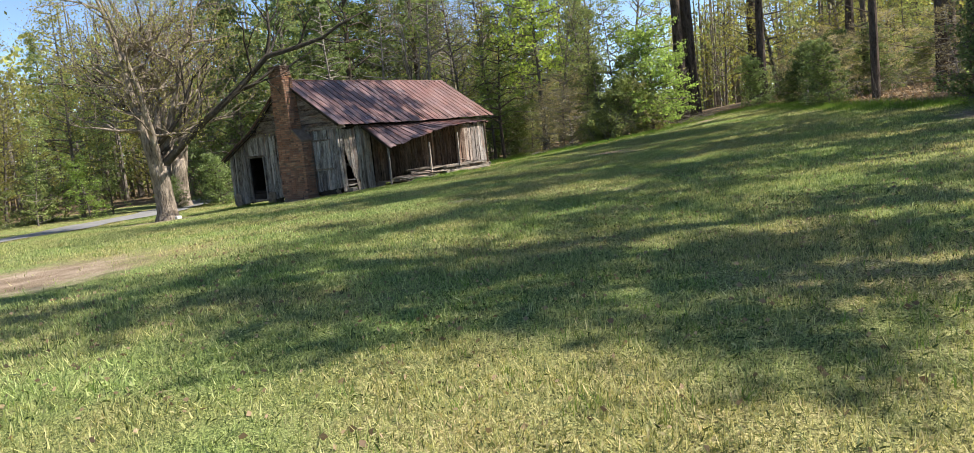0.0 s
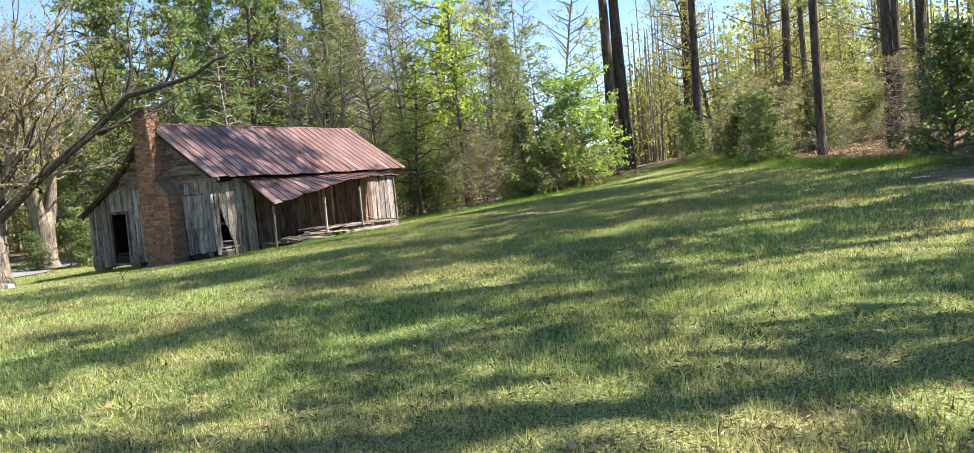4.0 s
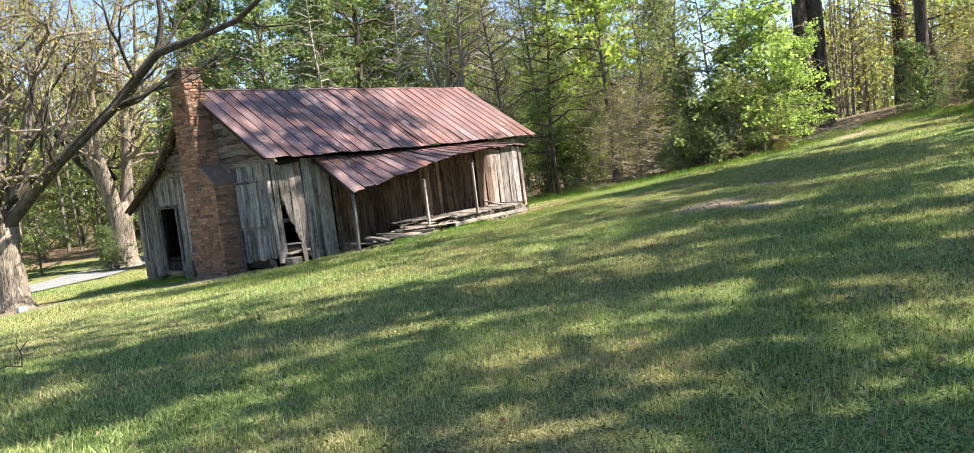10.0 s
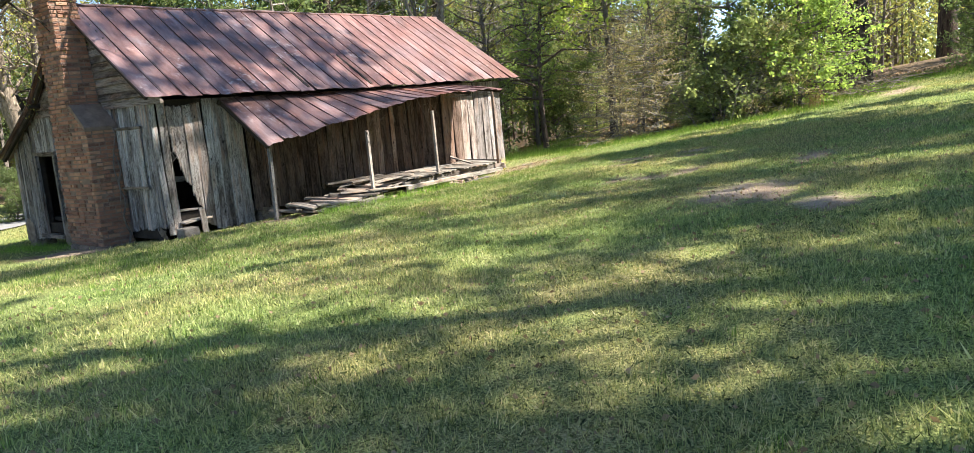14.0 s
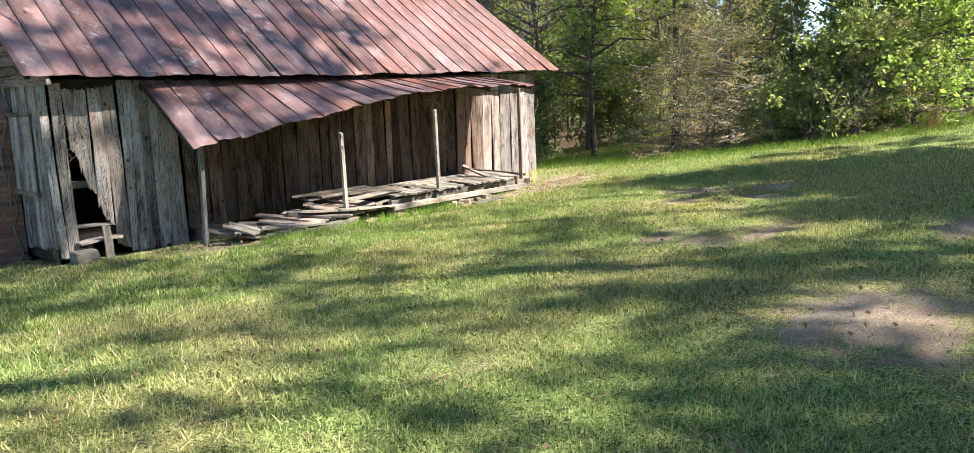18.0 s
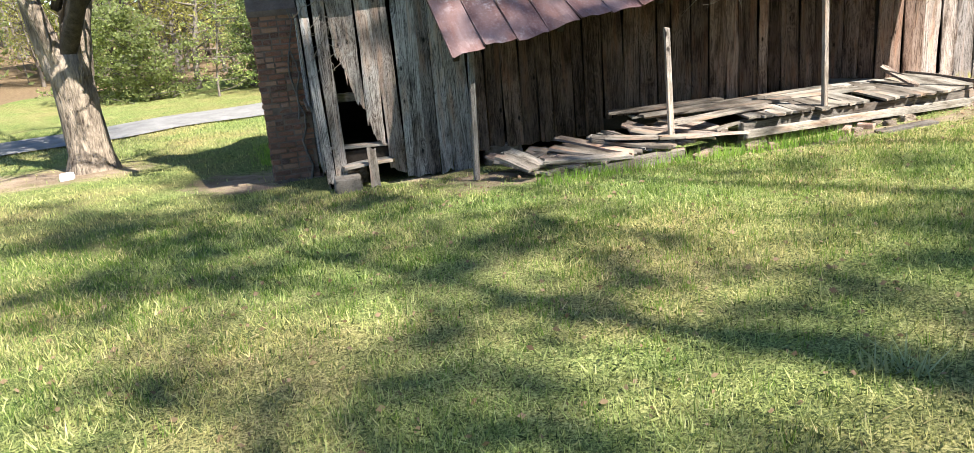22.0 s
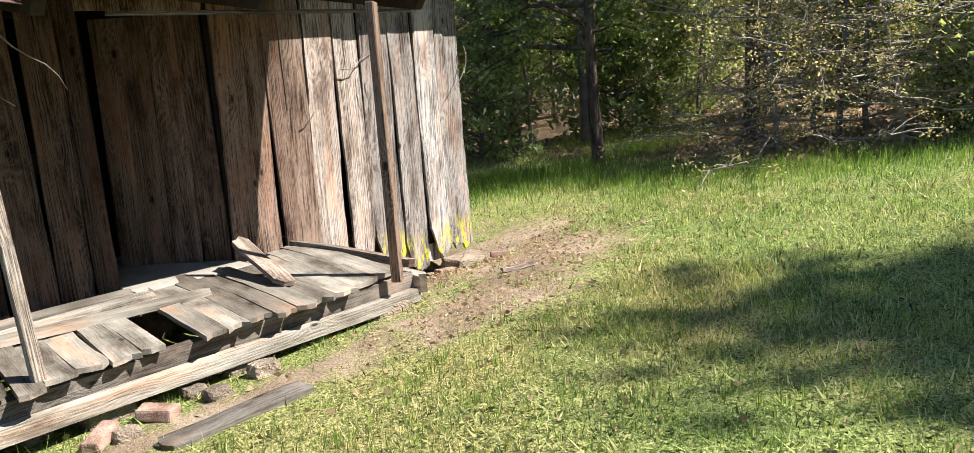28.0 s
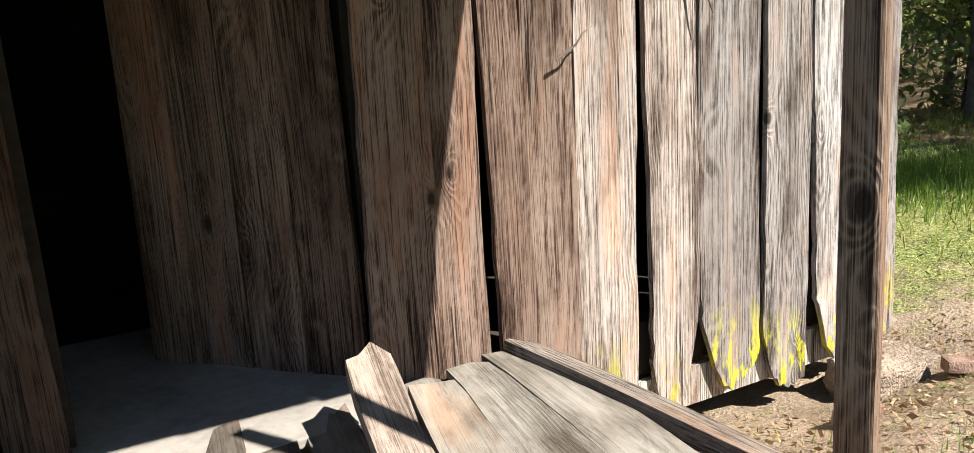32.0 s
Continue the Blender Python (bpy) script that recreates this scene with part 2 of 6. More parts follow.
def tin():
    k = Mat("rusted_tin", 0.55, 0.4, 0.0)
    r = k.rnd()
    comb = k.t.nodes.new("ShaderNodeCombineXYZ")
    k.put(k.math("MULTIPLY", r, 31.0), comb.inputs[0])
    k.put(k.math("MULTIPLY", r, 13.0), comb.inputs[1])
    a = k.noise(k.coord((1.6, 0.55, 1), shift=comb.outputs[0]), 1.3, 6, 0.62, 0.4)
    b = k.noise(k.coord((9, 1.4, 9), shift=comb.outputs[0]), 1.0, 6, 0.65)
    f = k.noise(k.coord((40, 30, 40), shift=comb.outputs[0]), 1.0, 4, 0.6)
    big = k.noise(k.world_coord(), 0.8, 6, 0.65, 0.5)
    c = k.ramp(a, (0.34, (0.058, 0.034, 0.032)), (0.46, (0.122, 0.07, 0.063)), (0.56, (0.185, 0.122, 0.113)), (0.7, (0.27, 0.21, 0.203)))
    c = k.mix(k.ramp(big, (0.46, 0.0), (0.6, 0.65)), c, k.mix(1.0, c, (1.12, 0.82, 0.68), "MULTIPLY"))
    c = k.mix(k.ramp(big, (0.32, 0.6), (0.44, 0.0)), c, k.mix(1.0, c, (0.62, 0.64, 0.7), "MULTIPLY"))
    c = k.mix(k.ramp(b, (0.47, 0.0), (0.68, 0.5)), c, (0.19, 0.088, 0.062))
    w = k.noise(k.coord((5, 3.5, 5), shift=comb.outputs[0]), 1.0, 6, 0.7)
    c = k.mix(k.ramp(w, (0.6, 0.0), (0.72, 0.7)), c, (0.38, 0.32, 0.31))
    c = k.mix(k.ramp(f, (0.5, 0.0), (0.75, 0.4)), c, (0.30, 0.26, 0.265))
    tone = k.ramp(r, (0.0, (0.8, 0.75, 0.77)), (0.3, (1.05, 1.0, 1.02)), (0.5, (0.93, 0.88, 0.88)), (0.75, (1.08, 1.02, 1.0)), (0.93, (0.98, 0.9, 0.86)), (1.0, (1.4, 1.0, 0.78)))
    c = k.mix(1.0, c, tone, "MULTIPLY")
    chalk = k.math("MULTIPLY", k.ramp(k.noise(k.world_coord(), 0.55, 3, 0.5), (0.52, 0.0), (0.62, 1.0)), k.ramp(k.noise(k.world_coord(), 5.0, 6, 0.75), (0.54, 0.0), (0.64, 0.75)))
    c = k.mix(chalk, c, (0.4, 0.36, 0.36))
    across = k.t.nodes.new("ShaderNodeSeparateXYZ")
    k.t.links.new(k.coord(), across.inputs[0])
    c = k.mix(k.ramp(across.outputs[0], (0.016, 0.55), (0.03, 0.0)), c, (0.035, 0.024, 0.022))
    k.colour(c)
    k.rough(k.ramp(a, (0.3, 0.55), (0.7, 0.36)))
    k.bump(k.math("ADD", k.math("MULTIPLY", f, 0.4), b), 0.25, 0.006)
    return k.m


TIN = tin()


def plain(name, dark, light, scale=6.0, rough=0.9, bump=0.4, dist=0.01, per_object=0.3, detail=6, upright=1.0, sharp=0.0):
    """Mineral or earthen surface with two scales of variation."""
    k = Mat(name, rough, 0.2)
    v = k.world_coord((1, 1, upright))
    a = k.noise(v, scale, detail, 0.6)
    b = k.noise(v, scale * (9 if upright == 1.0 else 4), 3, 0.6)
    c = k.ramp(k.math("ADD", k.math("MULTIPLY", a, 0.7), k.math("MULTIPLY", b, 0.3)), (0.33, dark), (0.66, light))
    if per_object:
        c = k.mix(1.0, c, k.ramp(k.rnd(), (0.0, 1.0 - per_object), (1.0, 1.0 + per_object)), "MULTIPLY")
    k.colour(c)
    k.bump(b, bump, dist)
    return k.m


BRICK = None
MORTAR = plain("lime_mortar", (0.13, 0.095, 0.07), (0.27, 0.2, 0.15), 5, 0.95, 0.6, 0.01, 0)
STONE = plain("field_stone", (0.12, 0.09, 0.065), (0.34, 0.275, 0.215), 7, 0.92, 1.0, 0.03)
CEMENT = plain("grey_cement", (0.17, 0.145, 0.12), (0.38, 0.34, 0.29), 9, 0.92, 1.0, 0.02)
ROAD = plain("pale_asphalt", (0.16, 0.155, 0.15), (0.27, 0.265, 0.255), 2.0, 0.9, 0.4, 0.004, 0)
# near-black timber: the darkness inside house and roof is put into its colour
NEAR_BLACK = plain("shade_black_wood", (0.02, 0.016, 0.013), (0.06, 0.048, 0.038), 4, 0.95, 0.3, 0.01, 0)
STICK = plain("bare_twig_bark", (0.10, 0.08, 0.065), (0.3, 0.255, 0.21), 8, 0.9, 0.3, 0.004, 0.1)
DUST = plain("dusty_floor_boards", (0.17, 0.155, 0.135), (0.34, 0.315, 0.28), 3, 0.95, 0.3, 0.004, 0.1)
BARK_PINE = plain("pine_bark", (0.03, 0.022, 0.018), (0.19, 0.145, 0.115), 7, 0.95, 1.0, 0.05, 0.25, upright=0.25)
BARK_OLD = plain("furrowed_brown_bark", (0.06, 0.045, 0.034), (0.42, 0.345, 0.265), 8, 0.95, 1.0, 0.06, 0.1, upright=0.22)
# darker bark for limbs: their backlit look is put into the colour
BARK_BACKLIT = plain("backlit_limb_bark", (0.03, 0.025, 0.02), (0.13, 0.11, 0.085), 8, 0.95, 1.0, 0.04, 0.1)
BARK_PALE = plain("pale_hardwood_bark", (0.12, 0.10, 0.08), (0.42, 0.375, 0.315), 5, 0.95, 0.8, 0.02, 0.12)
BARK_GREY = plain("grey_hardwood_bark", (0.07, 0.06, 0.05), (0.25, 0.215, 0.18), 6, 0.95, 0.8, 0.02, 0.25)


def brick_mat():
    k = Mat("old_red_brick", 0.92, 0.15)
    v = k.world_coord()
    a = k.noise(v, 6, 5, 0.65)
    f = k.noise(v, 70, 3, 0.6)
    c = k.ramp(k.rnd(), (0.0, (0.075, 0.048, 0.039)), (0.25, (0.22, 0.098, 0.06)), (0.6, (0.33, 0.148, 0.085)), (1.0, (0.44, 0.255, 0.16)))
    c = k.mix(k.ramp(a, (0.4, 0.0), (0.75, 0.65)), c, (0.17, 0.11, 0.085))
    c = k.mix(k.ramp(f, (0.45, 0.0), (0.7, 0.35)), c, (0.5, 0.36, 0.27))
    z = k.t.nodes.new("ShaderNodeSeparateXYZ")
    k.t.links.new(v, z.inputs[0])
    big = k.noise(v, 1.6, 5, 0.7)
    soot = k.ramp(k.math("ADD", k.math("MULTIPLY", k.math("SUBTRACT", z.outputs[2], 4.3), 2.2), k.math("MULTIPLY", big, 1.0)), (0.5, 0.0), (0.85, 0.8))
    c = k.mix(soot, c, (0.045, 0.036, 0.032))
    grime = k.ramp(k.math("ADD", k.math("MULTIPLY", z.outputs[2], -0.35), k.math("MULTIPLY", big, 1.2)), (0.35, 0.0), (0.75, 0.6))
    c = k.mix(grime, c, (0.15, 0.105, 0.08))
    k.colour(c)
    k.bump(k.math("ADD", a, f), 0.8, 0.01)
    return k.m


BRICK = brick_mat()


def leaf_mat(name, lo, hi, through=0.45, yellow=None, stops=None, clump=0.0):
    """Thin leaves: diffuse on top, with light passing through."""
    k = Mat(name, 0.65, 0.25)
    i = k.island()
    v = k.noise(k.world_coord(), 0.6, 3, 0.5)
    if clump:
        v = k.math("ADD", k.math("MULTIPLY", v, 1 - clump), k.math("MULTIPLY", k.ramp(k.noise(k.world_coord(), 16.0, 5, 0.65), (0.36, 0.0), (0.64, 1.0)), clump))
    c = k.ramp(k.math("ADD", k.math("MULTIPLY", i, 0.6), k.math("MULTIPLY", v, 0.5)), *(stops or ((0.15, lo), (0.85, hi))))
    c = k.mix(1.0, c, k.ramp(k.rnd(), (0.0, 0.75), (1.0, 1.25)), "MULTIPLY")
    if clump:
        c = k.mix(1.0, c, k.ramp(k.noise(k.world_coord(), 0.5, 5, 0.6), (0.4, (0.88, 1.0, 0.86)), (0.6, (1.1, 1.0, 1.02))), "MULTIPLY")
    k.colour(c)
    tr = k.t.nodes.new("ShaderNodeBsdfTranslucent")
    k.t.links.new(k.mix(1.0, c, yellow or (1.25, 1.2, 0.85), "MULTIPLY"), tr.inputs["Color"])
    mx = k.t.nodes.new("ShaderNodeMixShader")
    mx.inputs[0].default_value = through
    out = k.t.nodes["Material Output"]
    k.t.links.new(k.b.outputs[0], mx.inputs[1])
    k.t.links.new(tr.outputs[0], mx.inputs[2])
    k.t.links.new(mx.outputs[0], out.inputs["Surface"])
    return k.m


LEAF_SPRING = leaf_mat("spring_green_leaves", (0.15, 0.22, 0.045), (0.46, 0.55, 0.12), 0.55)
LEAF_MID = leaf_mat("mid_green_leaves", (0.12, 0.165, 0.06), (0.42, 0.48, 0.2), 0.6)
LEAF_FRESH = leaf_mat("fresh_green_leaves", (0.11, 0.18, 0.05), (0.37, 0.49, 0.14), 0.58)
LEAF_DARK = leaf_mat("cedar_needles", (0.08, 0.125, 0.05), (0.27, 0.34, 0.14), 0.5)
LEAF_PINE = leaf_mat("pine_needles", (0.075, 0.12, 0.045), (0.26, 0.32, 0.11), 0.45)
LEAF_OLIVE = leaf_mat("olive_budding_leaves", (0.17, 0.17, 0.05), (0.48, 0.46, 0.15), 0.55)
LEAF_TAN = leaf_mat("tan_buds_and_dry_leaves", (0.4, 0.33, 0.16), (0.78, 0.68, 0.4), 0.55)
# the darkest stops paint in the small shadows among the blades
GRASS = leaf_mat("lawn_grass_blades", (0.06, 0.11, 0.012), (0.27, 0.33, 0.045), 0.35, clump=0.6, stops=((0.1, (0.012, 0.018, 0.007)), (0.29, (0.085, 0.12, 0.043)), (0.5, (0.28, 0.325, 0.118)), (0.76, (0.48, 0.48, 0.21)), (1.0, (0.64, 0.56, 0.36))))
TALL_GRASS = leaf_mat("tall_meadow_grass", (0.05, 0.12, 0.02), (0.25, 0.39, 0.07), 0.5)
DRY_GRASS = leaf_mat("dry_straw", (0.30, 0.22, 0.10), (0.55, 0.43, 0.23), 0.3)
LITTER = leaf_mat("fallen_brown_leaves", (0.16, 0.10, 0.06), (0.42, 0.30, 0.19), 0.2)


def lawn_mat():
    k = Mat("lawn_soil_and_grass", 0.95, 0.1)
    v = k.world_coord()
    n0 = k.noise(v, 0.22, 4, 0.55)
    n1 = k.noise(v, 1.3, 5, 0.6)
    n2 = k.noise(v, 14, 5, 0.65)
    n3 = k.noise(v, 75, 3, 0.6)
    n4 = k.noise(v, 60, 4, 0.75)
    fine = k.math("ADD", k.math("MULTIPLY", n4, 0.6), k.math("ADD", k.math("MULTIPLY", n2, 0.15), k.math("MULTIPLY", n3, 0.25)))
    g = k.ramp(fine, (0.41, (0.022, 0.028, 0.011)), (0.49, (0.135, 0.165, 0.055)), (0.57, (0.33, 0.355, 0.125)), (0.66, (0.51, 0.49, 0.22)))
    dry = k.ramp(fine, (0.41, (0.05, 0.042, 0.02)), (0.49, (0.24, 0.21, 0.085)), (0.6, (0.5, 0.44, 0.24)))
    c = k.mix(k.ramp(k.math("ADD", k.math("MULTIPLY", n1, 0.6), k.math("MULTIPLY", n0, 0.5)), (0.48, 0.0), (0.68, 0.75)), g, dry)
    c = k.mix(1.0, c, k.ramp(k.noise(v, 0.5, 5, 0.6), (0.4, (0.88, 1.0, 0.86)), (0.6, (1.1, 1.0, 1.02))), "MULTIPLY")
    soil = k.ramp(k.math("ADD", k.math("MULTIPLY", fine, 0.5), k.math("MULTIPLY", n1, 0.5)), (0.38, (0.12, 0.081, 0.056)), (0.5, (0.265, 0.192, 0.142)), (0.62, (0.44, 0.348, 0.268)))
    att = k.t.nodes.new("ShaderNodeAttribute")
    att.attribute_name = "bare"
    edge = k.math("ADD", att.outputs["Fac"], k.math("MULTIPLY", k.math("SUBTRACT", k.noise(v, 5.0, 7, 0.75), 0.5), 1.7))
    c = k.mix(k.ramp(edge, (0.5, 0.0), (0.85, 0.9)), c, soil)
    ms = k.t.nodes.new("ShaderNodeAttribute")
    ms.attribute_name = "moss"
    damp = k.math("ADD", ms.outputs["Fac"], k.math("MULTIPLY", k.math("SUBTRACT", k.noise(v, 4.0, 6, 0.7), 0.5), 1.6))
    c = k.mix(k.ramp(damp, (0.5, 0.0), (0.9, 0.45)), c, k.ramp(fine, (0.42, (0.12, 0.1, 0.02)), (0.5, (0.36, 0.31, 0.05)), (0.62, (0.55, 0.46, 0.12))))
    litter = k.ramp(n2, (0.3, (0.09, 0.06, 0.035)), (0.55, (0.21, 0.15, 0.09)), (0.75, (0.36, 0.27, 0.17)))
    wd = k.t.nodes.new("ShaderNodeAttribute")
    wd.attribute_name = "woods"
    c = k.mix(k.ramp(k.math("ADD", wd.outputs["Fac"], k.math("MULTIPLY", k.math("SUBTRACT", n1, 0.5), 0.8)), (0.4, 0.0), (0.65, 1.0)), c, litter)
    k.colour(c)
    k.bump(k.math("ADD", k.math("MULTIPLY", n2, 0.6), k.math("MULTIPLY", n3, 0.4)), 0.8, 0.05)
    return k.m


LAWN = lawn_mat()


# ---- shape helpers ----
def mesh_of(name, verts, faces, mat, smooth=False):
    me = bpy.data.meshes.new(name)
    me.from_pydata([tuple(v) for v in verts], [], faces)
    me.materials.append(mat)
    if smooth:
        me.polygons.foreach_set("use_smooth", [True] * len(me.polygons))
    me.update()
    return me


def quad_mesh(name, verts, mat, n=4):
    """Many loose faces of n corners from a numpy array of shape (count * n, 3)."""
    me = bpy.data.meshes.new(name)
    count = len(verts) // n
    me.vertices.add(len(verts))
    me.vertices.foreach_set("co", np.asarray(verts, np.float32).ravel())
    me.loops.add(len(verts))
    me.loops.foreach_set("vertex_index", np.arange(len(verts), dtype=np.int32))
    me.polygons.add(count)
    me.polygons.foreach_set("loop_start", np.arange(0, len(verts), n, dtype=np.int32))
    me.update(calc_edges=True)
    me.materials.append(mat)
    return me


def part(name, me, parent, m=None, label="", kind=""):
    """Links a mesh as one object under a thing or under a part."""
    ob = new(name, me)
    ob.parent = parent
    if m is not None:
        ob.matrix_basis = m
    return tagged(ob, label, kind=kind)


def thing(name, label, category, at=(0, 0, 0), rz=0.0, group="", me=None, kind=""):
    ob = new(name, me)
    ob.matrix_basis = pose(*at, 0, 0, rz)
    return tagged(ob, label, category, group, kind)


def box_data(x0, x1, y0, y1, z0, z1):
    v = [(x, y, z) for z in (z0, z1) for x, y in ((x0, y0), (x1, y0), (x1, y1), (x0, y1))]
    f = [(3, 2, 1, 0), (4, 5, 6, 7), (0, 1, 5, 4), (1, 2, 6, 5), (2, 3, 7, 6), (3, 0, 4, 7)]
    return v, f


def box_mesh(name, dims, mat, bevel=0.0, jitter=0.0, rng=None):
    """A block centred in x and y that stands on z = 0, with worn edges."""
    bm = bmesh.new()
    bmesh.ops.create_cube(bm, size=1.0)
    for v in bm.verts:
        v.co = Vector((v.co.x * dims[0], v.co.y * dims[1], (v.co.z + 0.5) * dims[2]))
        if jitter and rng:
            v.co += Vector([rng.uniform(-jitter, jitter) for _ in range(3)])
    if bevel:
        bmesh.ops.bevel(bm, geom=bm.edges[:], offset=bevel, segments=2, affect="EDGES", profile=0.6)
    me = bpy.data.meshes.new(name)
    bm.to_mesh(me)
    bm.free()
    me.materials.append(mat)
    return me


def board(name, w, h, th, mat, rng, taper=0.0, rag=0.0, rag_top=0.0, wave=0.006, rows=7, cut=None, slope=False, profile=None):
    """An upright plank with uneven edges: width along x, height along z, standing on z = 0, its face at y = 0 and its back at y = th.
    rag: how far the foot is rotted ragged. cut: a function of the height's share giving the two edges' shares."""
    cols = 15 if profile or slope else 5 if rag < 0.1 else 9
    front, back = [], []
    foot = [rng.uniform(0, rag) for _ in range(cols)]
    if rag >= 0.1:
        for _ in range(2):
            foot = [0.3 * foot[max(j - 1, 0)] + 0.4 * foot[j] + 0.3 * foot[min(j + 1, cols - 1)] for j in range(cols)]
        lo_, hi_ = min(foot), max(foot)
        foot = [(q - lo_) / (hi_ - lo_ + 1e-6) * rag * 0.75 for q in foot]
    if slope:
        foot = [rag * (1 - j / (cols - 1)) ** 1.4 * rng.uniform(0.5, 1.2) for j in range(cols)]
    if profile:
        at_ = [j / (cols - 1) * (len(profile) - 1) for j in range(cols)]
        foot = [profile[int(q)] * (1 - q % 1) + profile[min(int(q) + 1, len(profile) - 1)] * (q % 1) + rng.uniform(-0.018, 0.018) for q in at_]
    head = [rng.uniform(0, rag_top) for _ in range(cols)]
    ph = rng.uniform(0, 9)
    cup = rng.uniform(-0.005, 0.007)
    for i in range(rows + 1):
        u = (i / rows) ** (1.5 if rag >= 0.1 or profile else 1.0)
        bend = wave * math.sin(u * 3.1 + ph) * 1.4
        half = w / 2 * (1 - taper * u)
        lo, hi = (-1.0, 1.0) if cut is None else cut(u)
        for j in range(cols):
            s = lo + (hi - lo) * j / (cols - 1)
            x = s * half + bend + (rng.uniform(-wave, wave) * 0.6 if j in (0, cols - 1) else 0)
            z = u * h + foot[j] * (1 - u) ** (2 if slope or rag < 0.1 else 6) - head[j] * u ** 2
            y = cup * (1 - s * s) + wave * 0.8 * math.sin(u * 4 + ph * 2)
            front.append((x, y, z))
            back.append((x, y + th, z))
    n = len(front)
    f = []
    for i in range(rows):
        for j in range(cols - 1):
            a = i * cols + j
            f.append((a, a + 1, a + cols + 1, a + cols))
            f.append((n + a + cols, n + a + cols + 1, n + a + 1, n + a))
        a, b = i * cols, i * cols + cols - 1
        f.append((a + cols, n + a + cols, n + a, a))
        f.append((b, n + b, n + b + cols, b + cols))
    for j in range(cols - 1):
        a, b = j, rows * cols + j
        f.append((a + 1, a, n + a, n + a + 1))
        f.append((b, b + 1, n + b + 1, n + b))
    return mesh_of(name, front + back, f, mat)


def tube(verts, faces, pts, radii, sides=7, wob=0.0, rng=None):
    """Adds a tapered tube along pts to verts and faces."""
    pts = [Vector(p) for p in pts]
    base = len(verts)
    for i, (p, r) in enumerate(zip(pts, radii)):
        d = (pts[min(i + 1, len(pts) - 1)] - pts[max(i - 1, 0)]).normalized()
        a = d.orthogonal().normalized() if abs(d.z) < 0.99 else Vector((1, 0, 0))
        a = (Vector((1, 0, 0)) - d * d.x).normalized() if abs(d.x) < 0.9 else (Vector((0, 1, 0)) - d * d.y).normalized()
        b = d.cross(a)
        for k in range(sides):
            t = 2 * math.pi * k / sides
            q = r * (1 + (rng.uniform(-wob, wob) if rng else 0))
            verts.append(p + a * (q * math.cos(t)) + b * (q * math.sin(t)))
    for i in range(len(pts) - 1):
        for k in range(sides):
            u, v = base + i * sides + k, base + i * sides + (k + 1) % sides
            faces.append((u, v, v + sides, u + sides))
    faces.append(tuple(base + (len(pts) - 1) * sides + k for k in range(sides)))


# ---- ground ----
def ground_z(x, y):
    """The height of the ground: a lawn that falls gently towards the house and rises to the right."""
    u = np.clip((np.asarray(x, float) - 20) / 10, -3.2, 3.0)
    v = np.clip((np.asarray(y, float) - 8) / 10, -2.2, 2.3)
    z = 0.462 + 0.218 * u - 0.545 * v + 0.062 * u * u - 0.152 * u * v - 0.099 * v * v + 0.017 * u ** 3 + 0.017 * u * u * v - 0.038 * u * v * v + 0.043 * v ** 3
    z = 0.5 * (z - 0.54 + np.sqrt((z + 0.54) ** 2 + 0.004))
    z = z - 0.29 * np.exp(-((np.asarray(x) - 30.7) / 1.1) ** 2 - ((np.asarray(y) - 17.5) / 0.7) ** 2)
    return z + 0.02 * np.sin(0.9 * np.asarray(x)) * np.sin(0.8 * np.asarray(y) + 1)


def gz(x, y):
    return float(ground_z(x, y))


BARE = [(22.85, 7.95, 0.95, 0.6), (11.05, 2.5, 0.22, 0.16), (22.5, 7.6, 0.6, 0.35), (22.0, 6.8, 0.5, 0.4), (25.5, 9.9, 0.75, 0.28), (26.2, 8.2, 0.8, 0.3), (28.6, 12.2, 0.5, 0.45), (28.9, 11.2, 0.42, 0.4), (28.5, 12.65, 0.3, 0.25), (27.45, 11.75, 0.3, 0.32), (27.35, 12.15, 0.2, 0.18), (27.9, 10.9, 0.3, 0.4), (27.0, 10.9, 0.25, 0.14), (25.0, 10.7, 0.5, 0.28), (24.9, 10.2, 0.3, 0.2),
        (22.1, 9.35, 0.22, 0.12), (21.0, 9.6, 0.25, 0.15), (30.5, 16.3, 1.2, 0.75), (30.4, 17.1, 1.1, 0.6), (29.3, 15.7, 1.2, 0.45), (27.5, 15.75, 1.6, 0.25), (24.2, 16.0, 1.6, 0.25), (11.3, 5.6, 0.35, 0.2), (20.35, 19.2, 0.75, 0.9), (20.6, 18.5, 0.55, 0.4), (22.7, 17.25, 1.0, 0.22), (23.2, 16.6, 0.7, 0.35),
        (20.6, -2.0, 2.2, 1.0), (17.4, 22.2, 1.7, 1.2), (30.6, 17.7, 1.5, 0.8), (31.4, 17.2, 0.8, 0.6), (29.9, 16.9, 1.0, 0.6), (41.0, 12.5, 3.5, 1.0), (38.5, 9.5, 1.5, 0.5), (5.6, 8.9, 1.9, 2.0), (36.5, 12.0, 1.0, 0.3)]


def bare_at(x, y):
    b = np.zeros_like(np.asarray(x, float))
    for cx, cy, rx, ry in BARE:
        b = np.maximum(b, np.clip(1.25 - 0.75 * np.sqrt(((x - cx) / rx) ** 2 + ((y - cy) / ry) ** 2), 0, 1))
    return b


